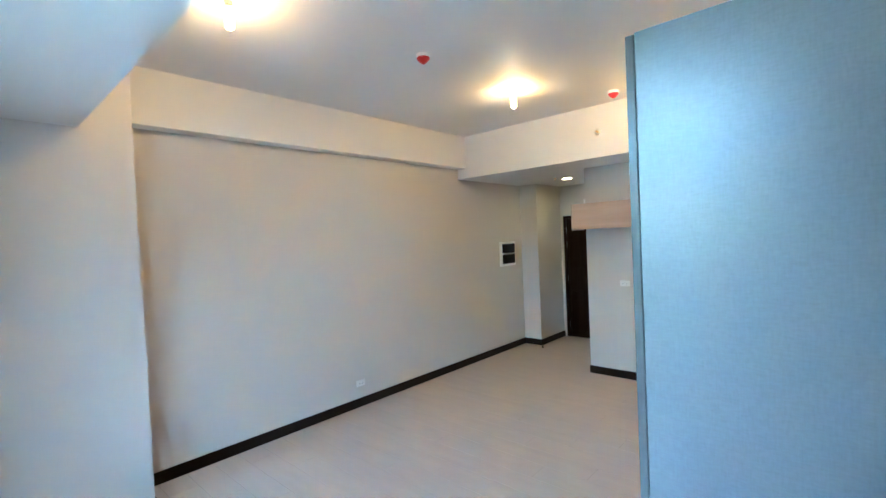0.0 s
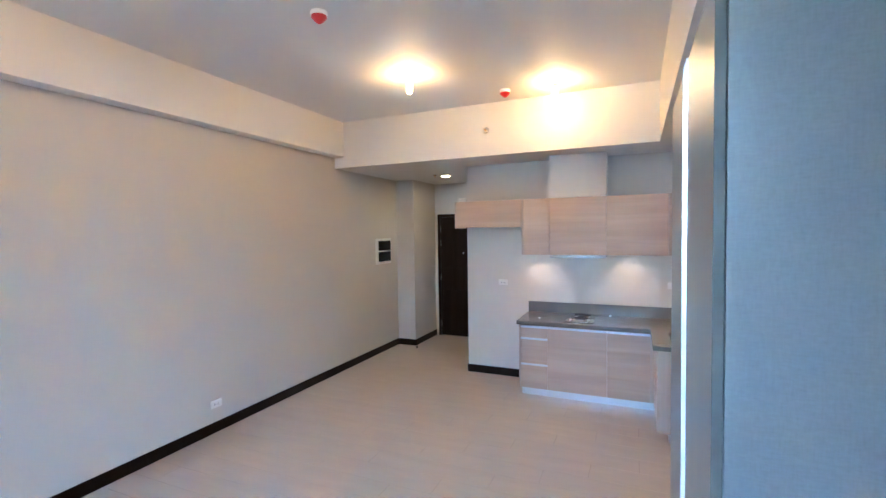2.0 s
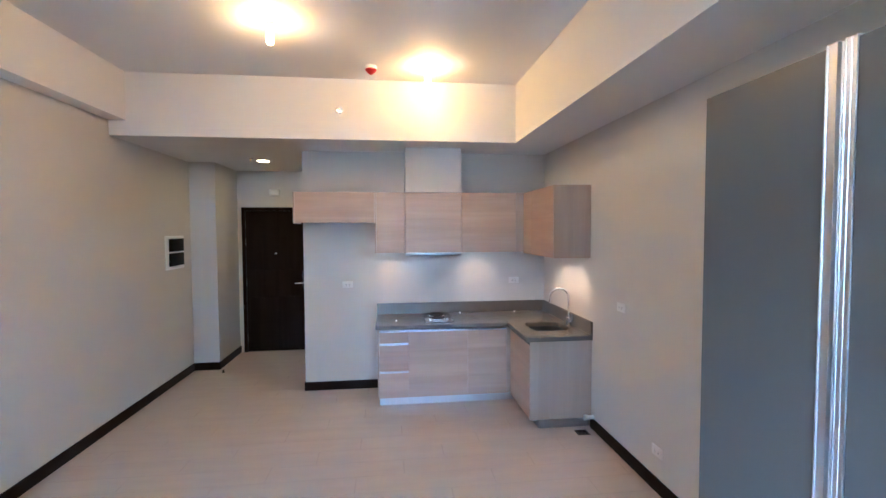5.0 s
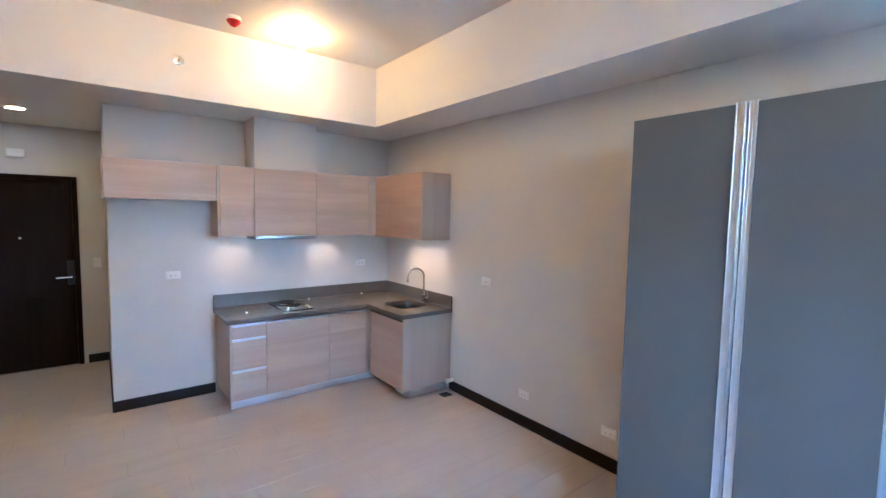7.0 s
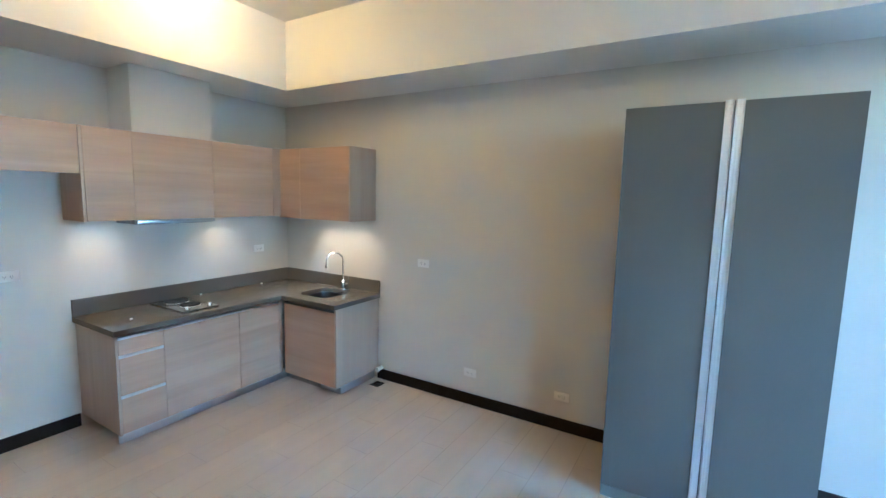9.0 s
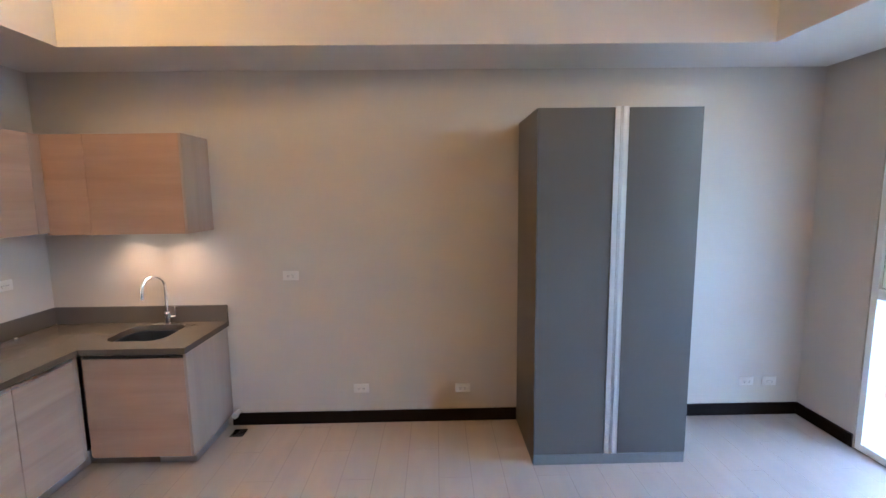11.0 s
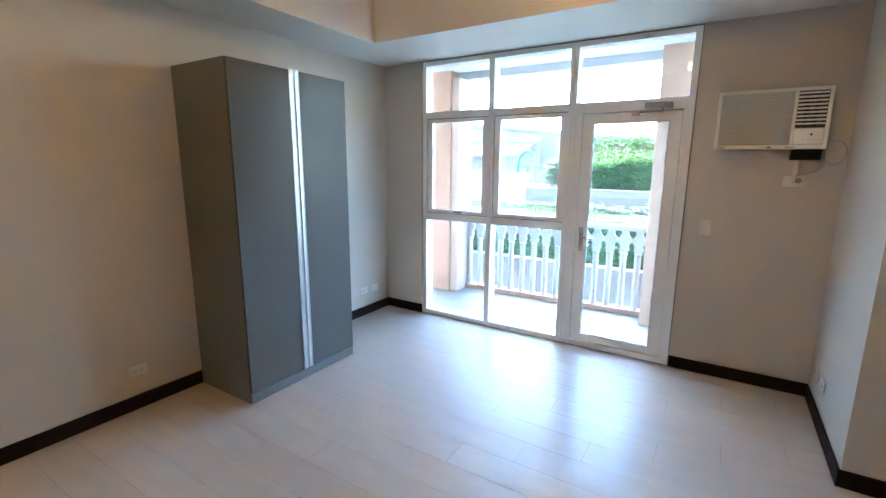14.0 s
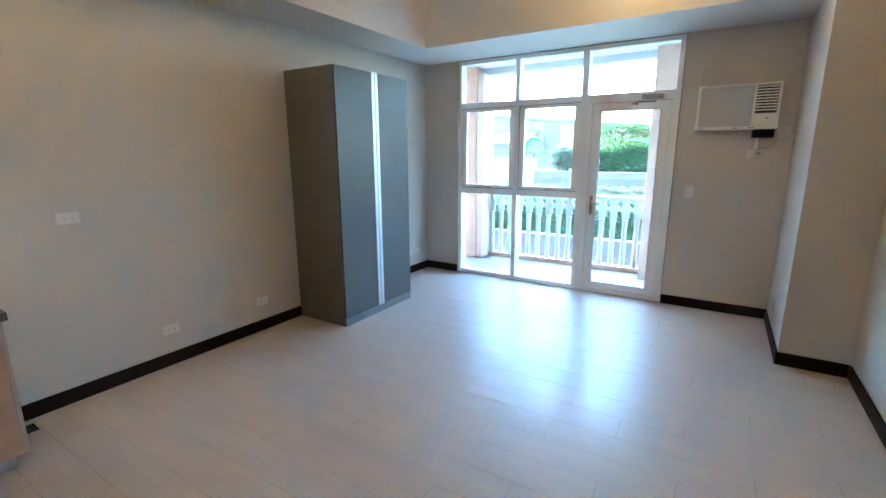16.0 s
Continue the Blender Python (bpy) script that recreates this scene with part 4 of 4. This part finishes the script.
plate("wall_outlet", (0.79, YN, 1.22), "-y", 0.12, 0.072, "white outlet above the worktop upstand")
plate("wall_outlet", (-2.78, 0.44, 0.285), "+x", 0.115, 0.072, "white outlet low on the corner column")
plate("wall_outlet", (-2.78, 0.25, 0.285), "+x", 0.115, 0.072, "white outlet low on the corner column")
plate("light_switch", (-2.01, 0.0, 1.195), "+y", 0.075, 0.115, "white switch plate beside the balcony door", 1, "switch")
plate("light_switch", (-1.705, YD, 1.18), "-y", 0.075, 0.115, "white switch plate beside the entrance door", 1, "switch")
acp = plate("wall_outlet", (-2.51, 0.0, 1.565), "+y", 0.12, 0.075, "white outlet feeding the air conditioner", 1)

eb = thing("emergency_chime", (-2.355, YD, 2.335), "small white box mounted above the entrance door", "wall box")
part("housing", box(-2.43, -2.28, YD - 0.04, YD - 0.0005, 2.335, 2.425, 0.006, 2), M_YELLOWED, eb)
part("face", box(-2.415, -2.295, YD - 0.043, YD - 0.0402, 2.35, 2.41, 0.001), M_PLASTIC, eb)

pb = thing("panel_board", (XW, 6.30, 1.375), "white wall panel with two black covers", "electrical panel")
part("frame", box(XW + 0.0005, XW + 0.012, 6.08, 6.53, 1.365, 1.76, 0.002), M_PLASTIC, pb, "white steel frame")
for z0, z1 in ((1.405, 1.555), (1.575, 1.725)):
    part("cover", box(XW + 0.0125, XW + 0.03, 6.15, 6.49, z0, z1, 0.003, 2), M_COVER, pb, "glossy black cover")

# ---- air conditioner ----
ac = thing("air_conditioner", (-2.325, 0.0, 1.78), "white window-type air conditioner set through the wall", "air conditioner")
ax0, ax1, az0, az1, ay = -2.645, -2.005, 1.785, 2.187, 0.10
part("casing", box(ax0 + 0.01, ax1 - 0.01, -0.05, ay - 0.022, az0 + 0.01, az1 - 0.01, 0.004, 2), M_PLASTIC, ac, "white casing")
part("front_frame", frame_bm(ax0, ax1, az0, az1, 0.022, ay - 0.0215, ay, 0.004, wb=0.03), M_PLASTIC, ac, "white moulded front")
part("intake_backing", box(ax0 + 0.0225, ax1 - 0.0225, ay - 0.0218, ay - 0.016, az0 + 0.0305, az1 - 0.0225), M_SCREEN, ac, "grey filter screen", smooth=False)
for k in range(30):
    z = az0 + 0.036 + k * 0.01165
    part("louvre", box(-2.44, ax1 - 0.024, ay - 0.0155, ay - 0.004, z, z + 0.0074), M_GRILLE, ac, "fine intake louvre", smooth=False)
# dark sheet added so the gaps between vanes read as shade
part("outlet_backing", box(ax0 + 0.0226, -2.4625, ay - 0.0159, ay - 0.0156, az0 + 0.14, az1 - 0.0226), M_SHADE, ac, "dark sheet coloured as the shade behind the outlet vanes", smooth=False)
part("divider", box(-2.462, -2.442, ay - 0.0158, ay - 0.001, az0 + 0.031, az1 - 0.023, 0.002), M_PLASTIC, ac)
for k in range(9):
    z = az1 - 0.043 - k * 0.0248
    part("vane", box(ax0 + 0.026, -2.464, ay - 0.0155, ay - 0.002, z, z + 0.011, 0.002), M_PLASTIC, ac, "white outlet vane")
for k in range(2):
    x = ax0 + 0.075 + k * 0.052
    part("vane", box(x, x + 0.014, ay - 0.01575, ay - 0.0154, az1 - 0.25, az1 - 0.03), M_BLACK, ac, "dark upright outlet vane", smooth=False)
part("control_panel", box(ax0 + 0.024, -2.464, ay - 0.0155, ay - 0.001, az0 + 0.033, az0 + 0.135, 0.003), M_PLASTIC, ac, "white control panel")
for x in (ax0 + 0.17, ax1 - 0.07):
    part("vent_slot", box(x, x + 0.05, ay - 0.0003, ay + 0.0003, az0 + 0.011, az0 + 0.016), M_SHADE, ac, "thin dark slot", smooth=False)
part("badge", box(-2.345, -2.320, ay - 0.0003, ay + 0.0006, az0 + 0.009, az0 + 0.017), M_SHADE, ac, "small dark badge", smooth=False)
for k in range(4):
    x = -2.60 + k * 0.028
    part("button", lathe([(0.006, 0), (0.006, 0.002), (0, 0.002)], (x, ay - 0.0008, az0 + 0.062), "y", 10), M_GRILLE, ac, "pale round button")
part("sensor", lathe([(0.007, 0), (0.007, 0.002), (0, 0.002)], (-2.555, ay - 0.0008, az0 + 0.095), "y", 14), M_BLACK, ac, "dark receiver window")
adp = thing("power_adapter", (-2.53, 0.05, 1.72), "black plug-in power block hanging under the air conditioner", "adapter")
part("body", box(-2.63, -2.465, 0.012, 0.09, 1.712, 1.782, 0.006, 2), M_COVER, adp, "black plastic body")
part("plug", box(-2.522, -2.497, 0.011, 0.045, 1.60, 1.7148, 0.004), M_PLASTIC, adp, "white adapter stem")
part("plug_head", lathe([(0, 0.036), (0.013, 0.034), (0.017, 0.028), (0.018, 0.0)], (-2.535, 0.011, 1.572), "y", 18), M_CORD, adp, "round grey plug")
cab = thing("power_lead", (-2.62, 0.03, 1.70), "thin grey power cord looping under the air conditioner", "power lead")
loop = [(-2.512, 0.048, 1.60), (-2.52, 0.06, 1.61), (-2.56, 0.065, 1.618), (-2.62, 0.06, 1.635), (-2.655, 0.05, 1.68), (-2.66, 0.04, 1.715)]
for k in range(19):
    a = math.pi * (1.1 - 1.75 * k / 18)
    loop.append((-2.70 - 0.062 * math.cos(a), 0.04, 1.762 - 0.078 * math.sin(a)))
part("cord", pipe(loop, 0.004, 8), M_CORD, cab)

# ---- small things on the floor ----
fd = thing("floor_drain", (1.03, 4.42, 0), "square dark floor drain cover beside the sink cabinet", "floor drain")
part("rim", box(0.975, 1.085, 4.375, 4.475, 0.0003, 0.003, 0.001), M_STEEL, fd, "steel rim")
for k in range(6):
    part("slot", box(0.987, 1.073, 4.387 + k * 0.0135, 4.395 + k * 0.0135, 0.0031, 0.0036), M_BLACK, fd, "dark drain slot", smooth=False)
pc = thing("pipe_stub", (1.12, 4.45, 0.1), "white capped water pipe stub at the skirting", "pipe")
part("pipe", tube((XE - 0.0005, 4.47, 0.115), (1.10, 4.47, 0.115), 0.018, n=16), M_PLASTIC, pc)
part("cap", tube((1.10, 4.47, 0.115), (1.075, 4.47, 0.115), 0.024, n=16), M_PLASTIC, pc, "white screw cap")
ds = thing("door_stop", (-2.80, 6.62, 0), "small dark rubber door stop on the floor", "door stop")
part("body", lathe([(0.02, 0), (0.02, 0.004), (0.012, 0.01), (0.012, 0.03), (0.009, 0.034), (0, 0.034)], (-2.80, 6.62, 0.0003), "z", 16), M_BLACK, ds)

# ---- balcony ----
BZ = -0.065
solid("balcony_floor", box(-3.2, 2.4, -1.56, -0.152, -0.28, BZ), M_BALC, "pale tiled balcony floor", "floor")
solid("balcony_ceiling", box(-3.2, 2.4, -1.56, -0.152, 2.83, 3.4), M_WHITE, "white painted balcony soffit", "ceiling")
solid("balcony_edge_beam", box(-3.2, 2.4, -1.56, -1.32, 2.74, 2.8295), M_WHITE, "white edge beam over the balcony", "beam")
solid("balcony_pillar", box(0.985, 1.65, -1.50, -1.11, BZ + 0.0005, 2.8295, 0.006), M_PINK, "peach rendered balcony pillar", "pillar")
solid("balcony_pillar", box(-2.15, -1.455, -1.50, -1.115, BZ + 0.0005, 2.8295, 0.006), M_PINK, "peach rendered balcony pillar", "pillar")
solid("facade", slab([(-6, -1), (XW, -1), (XW, 6.5), (-6, 6.5)], "y", -0.15, 0.0), M_PINK, "", "")
solid("facade", slab([(XE, -1), (6, -1), (6, 6.5), (XE, 6.5)], "y", -0.15, -0.0005), M_PINK, "", "")
solid("facade", box(-3.2, 2.4, -1.5, 0.0, 3.402, 6.5), M_PINK, "", "")

# nib added over the pillar's west side to carry the lit colour
solid("pillar_lit_strip", box(0.875, 0.9845, -1.375, -1.14, BZ + 0.0005, 2.7395, 0.006), M_PINK_LIT, "added nib giving the pillar's sky-lit side as paler peach", "pillar")
solid("pillar_lit_strip", box(0.875, 0.9845, -1.505, -1.3755, 0.0005, 2.7395, 0.006), M_PINK_LIT, "narrow peach post beside the pillar, paler for the sky light", "pillar")

rail = thing("balustrade", (-0.25, -1.44, BZ), "white turned balustrade with a peach curb along the balcony", "balustrade")
part("curb", box(-1.4545, 0.9845, -1.50, -1.38, BZ + 0.0005, 0.0, 0.006), M_PINK, rail, "peach rendered curb")
part("top_rail", box(-1.4545, 0.8745, -1.485, -1.395, 0.925, 0.985, 0.008, 2), M_WHITE, rail, "white top rail")
NB = 15
for k in range(NB):
    x = -1.35 + k * 0.1565
    b = lathe([(0.0, 0.0), (0.040, 0.0), (0.040, 0.03), (0.034, 0.045), (0.040, 0.06), (0.036, 0.09), (0.034, 0.62), (0.035, 0.63), (0.042, 0.64), (0.044, 0.655), (0.034, 0.668), (0.0, 0.668)], (x, -1.44, 0.0006), "z", 14)
    half = [(0.024, 0.668), (0.032, 0.675), (0.052, 0.69), (0.056, 0.705), (0.046, 0.72), (0.038, 0.735), (0.050, 0.76), (0.070, 0.785), (0.0775, 0.805), (0.0775, 0.825), (0.060, 0.845), (0.042, 0.87), (0.036, 0.89), (0.036, 0.9245)]
    slab([(x + p, q) for p, q in half] + [(x - p, q) for p, q in reversed(half)], "y", -1.46, -1.42, b)
    part("baluster", b, M_WHITE, rail)

# ---- outside ----
solid("ground", box(-200, 200, -320, -1.6, -1.2, -1.0), M_GROUND, "pale paved ground", "ground")
solid("ground_under", box(-200, 200, -1.6, 80, -1.2, -1.0), M_GROUND)
solid("planter_coping", box(-9, 9, -4.2, -3.97, -0.129, -0.10, 0.004), M_WHITE, "pale coping along the planter wall", "wall")
solid("planter_wall", box(-9, 9, -4.2, -4.0, -1.0, -0.13), M_CONC3, "weathered grey concrete planter wall", "wall")
solid("planter_soil", box(-9, 9, -6.15, -4.2, -1.0, -0.12), M_SOIL, "dark planter soil under the shrubs", "soil")
# solid box added under the leaves, so that gaps read as shade
tagged(solid("planter_core", box(-9, 9, -6.14, -4.10, -0.0995, 0.60), M_CORE), "solid filler box in the planter, coloured like shaded foliage", "plants", kind="stuff")
solid("garden_wall", box(-9, 1.925, -6.40, -6.15, -1.0, 1.115), M_CONC, "grey concrete garden wall behind the shrubs", "wall")
solid("garden_wall", box(1.93, 9, -6.40, -6.15, -1.0, 1.45), M_CONC2, "white rendered garden wall", "wall")
solid("upper_soil", box(-9, 3, -9.0, -6.40, -1.0, 1.08), M_SOIL, "raised planter soil", "soil")


def leaves(name, count, region, size, material, label, category, lift=0.6):
    """Many small folded leaves spread through a region given by a function of the random generator."""
    rng = np.random.default_rng(len(name) + count)
    verts, faces = [], []
    for i in range(count):
        p = Vector(region(rng))
        a, tilt, s = rng.uniform(0, 2 * math.pi), rng.uniform(-0.2, lift), size * rng.uniform(0.6, 1.3)
        d = Vector((math.cos(a) * math.cos(tilt), math.sin(a) * math.cos(tilt), math.sin(tilt)))
        w_ = Vector((-math.sin(a), math.cos(a), rng.uniform(-0.5, 0.5))).normalized() * s * 0.32
        up = Vector((0, 0, s * 0.12))
        n = len(verts)
        verts += [p, p + d * s * 0.5 + w_ + up, p + d * s, p + d * s * 0.5 - w_ + up, p + d * s * 0.5]
        faces += [(n, n + 4, n + 1), (n + 4, n + 2, n + 1), (n, n + 3, n + 4), (n + 4, n + 3, n + 2)]
    me = bpy.data.meshes.new(name)
    me.from_pydata([tuple(v) for v in verts], [], faces)
    me.materials.append(material)
    return tagged(new(name, me), label, category, kind="stuff")


def hump(x, y):
    return 0.05 * noise.noise(Vector((x * 1.7, y * 1.7, 0))) + 0.03 * noise.noise(Vector((x * 5, y * 5, 3)))


def cover(rng):
    x, y = rng.uniform(-7, 6), rng.uniform(-5.85, -3.95)
    return x, y, 0.66 + hump(x, y) * 1.2 - rng.exponential(0.03)


def front(rng):
    x, z = rng.uniform(-5, 4), rng.uniform(-0.12, 0.66)
    return x, -4.02 + hump(x, z) - rng.uniform(0, 0.12), z


def silver(rng):
    x, y = rng.uniform(-7, 6), rng.uniform(-6.12, -5.6)
    return x, y, 0.79 + hump(x * 2, y) * 2 - rng.exponential(0.05)


leaves("groundcover", 38000, cover, 0.042, M_LEAF1, "low bright green groundcover filling the planter", "plants")
leaves("groundcover_edge", 16000, front, 0.06, M_LEAF2, "dark leafy edge hanging over the planter wall", "plants")
leaves("silver_shrubs", 9000, silver, 0.05, M_LEAF3, "pale silvery low shrubs behind the groundcover", "plants")


def hedge_region(x0, x1, y0, y1, z0, z1):
    def pick(rng):
        x, y, z = rng.uniform(x0, x1), rng.uniform(y0, y1), rng.uniform(z0, z1)
        face = rng.integers(0, 3)
        if face == 0:
            y = y1 - rng.exponential(0.05)
        elif face == 1:
            z = z1 - rng.exponential(0.05)
        return x + 0.5 * hump(x, z), y + hump(x, z), z + 3.0 * hump(x, y) * (z - z0) / (z1 - z0)
    return pick


# two solid boxes added inside the hedges, in the shade colour
tagged(solid("hedge_core", box(-6.9, 0.55, -7.4, -6.80, 1.08, 1.60), M_CORE), "solid filler box in the hedge, coloured like shaded foliage", "hedge", kind="stuff")
tagged(solid("hedge_core", box(-6.9, 0.8, -8.9, -7.9, 1.08, 2.17), M_CORE), "solid filler box in the upper hedge, coloured like shaded foliage", "hedge", kind="stuff")
def crest(rng):
    x, y = rng.uniform(-5, 0.75), rng.uniform(-7.95, -6.6)
    return x, y, 1.64 + 0.16 * (-6.6 - y) + 2.2 * hump(x, y) + rng.exponential(0.07)


leaves("hedge", 16000, hedge_region(-5, 0.7, -7.45, -6.62, 1.1, 1.62), 0.07, M_LEAF2, "clipped dark green hedge above the garden wall", "hedge")
leaves("hedge_top", 24000, crest, 0.05, M_LEAF1, "fresh bright shoots on top of the hedge", "hedge")
def withered(rng):
    x, y = rng.uniform(-5, 0.8), rng.uniform(-7.95, -7.62)
    return x, y, 1.95 + 1.5 * hump(x, y) + rng.exponential(0.045)


leaves("withered_leaves", 5200, withered, 0.07, M_LEAF5, "thin band of reddish brown leaves between the hedges", "hedge")
leaves("hedge_upper", 26000, hedge_region(-5, 0.95, -8.9, -7.8, 1.7, 2.33), 0.055, M_LEAF1, "bright green upper hedge", "hedge")


def bush(rng):
    v = Vector(rng.normal(size=3)).normalized() * rng.uniform(0.3, 1.0)
    return 1.40 + v.x * (0.42 + 2.5 * hump(v.z * 3, v.x)), -7.0 + v.y * 0.4, 1.44 + v.z * (0.40 + 2.5 * hump(v.x * 3, v.z * 2))


leaves("shrub", 5200, bush, 0.06, M_LEAF4, "rounded variegated shrub on the raised planter", "shrub")

bld = thing("rooftop_building", (4, -17, -1), "pale low building with blue-grey metal roof edge", "building")
part("wall", slab([(-30, -1), (30, -1), (30, 5.72), (-30, -0.63)], "y", -19, -17), M_BLD, bld, "pale rendered wall", smooth=False)
part("roof_edge", slab([(-30, -0.62), (30, 5.73), (30, 5.87), (-30, -0.48)], "y", -19.1, -16.8), M_ROOFM, bld, "blue-grey metal roof edge", smooth=False)
part("lean_to_roof", slab([(-16.99, 2.72), (-16.99, 2.66), (-15.0, 2.0), (-15.0, 2.07)], "x", 5.75, 30), M_ROOFM, bld, "sloping metal lean-to roof", smooth=False)
part("lower_wall", box(5.75, 30, -16.99, -16.9, -1, 2.65), M_BLD, bld, "pale wall under the lean-to", smooth=False)
part("door", box(4.72, 5.54, -17.06, -16.98, 1.0, 2.92, 0.01), M_BEIGE, bld, "beige service door")
hoop = thing("playground_hoop", (2.8, -8.4, -1), "blue bent steel tube frame beyond the garden wall", "frame")
pts = [(3.07, -8.4, -1.0), (3.07, -8.4, 1.48)]
for k in range(1, 10):
    a = math.pi * k / 12
    pts.append((2.79 + 0.28 * math.cos(a), -8.4, 1.65 + 0.38 * math.sin(a)))
part("tube", pipe(pts, 0.045, 12), M_BLUE, hoop)
part("bar", box(2.22, 2.97, -8.43, -8.37, 1.575, 1.61, 0.008), M_BLUE, hoop)
part("post", box(2.73, 2.80, -8.43, -8.37, -1.0, 1.5745, 0.008), M_BLUE, hoop)

# ---- floor planks ----
PL, PW, GAP = 1.005, 0.2093, 0.0022
OFFSETS = (-0.917, -1.572, -1.245)
floor = bpy.data.objects["floor"]
CACHE = {}


def plank(x0, x1, y0, y1):
    w_, d_ = round(x1 - x0 - GAP, 4), round(y1 - y0 - GAP, 4)
    if w_ < 0.01 or d_ < 0.01:
        return
    if (w_, d_) not in CACHE:
        bm = bmesh.new()
        for z, e in ((-0.007, 0.0), (0.0, 0.0002)):
            for sx, sy in ((-1, -1), (1, -1), (1, 1), (-1, 1)):
                bm.verts.new((sx * (w_ / 2 - e), sy * (d_ / 2 - e), z))
        bm.verts.ensure_lookup_table()
        v = bm.verts
        bm.faces.new((v[4], v[5], v[6], v[7]))
        for base in (0,):
            for k in range(4):
                j = (k + 1) % 4
                bm.faces.new((v[base + k], v[base + j], v[base + 4 + j], v[base + 4 + k]))
        CACHE[w_, d_] = mesh_of("tile", bm, M_TILE)
    ob = new("tile", CACHE[w_, d_])
    ob.location = ((x0 + x1) / 2, (y0 + y1) / 2, 0)
    ob.parent = floor


row = math.floor((YS - 1.852) / PW)
while 1.852 + row * PW < YD:
    y0, y1 = max(YS, 1.852 + row * PW), min(YD, 1.852 + (row + 1) * PW)
    x = OFFSETS[row % 3] - PL * 4
    xmax = XE if y0 < YN else KX
    while x < xmax:
        a_, b_ = max(x, XW), min(x + PL, xmax)
        if b_ > a_:
            plank(a_, b_, y0, y1)
        x += PL
    row += 1
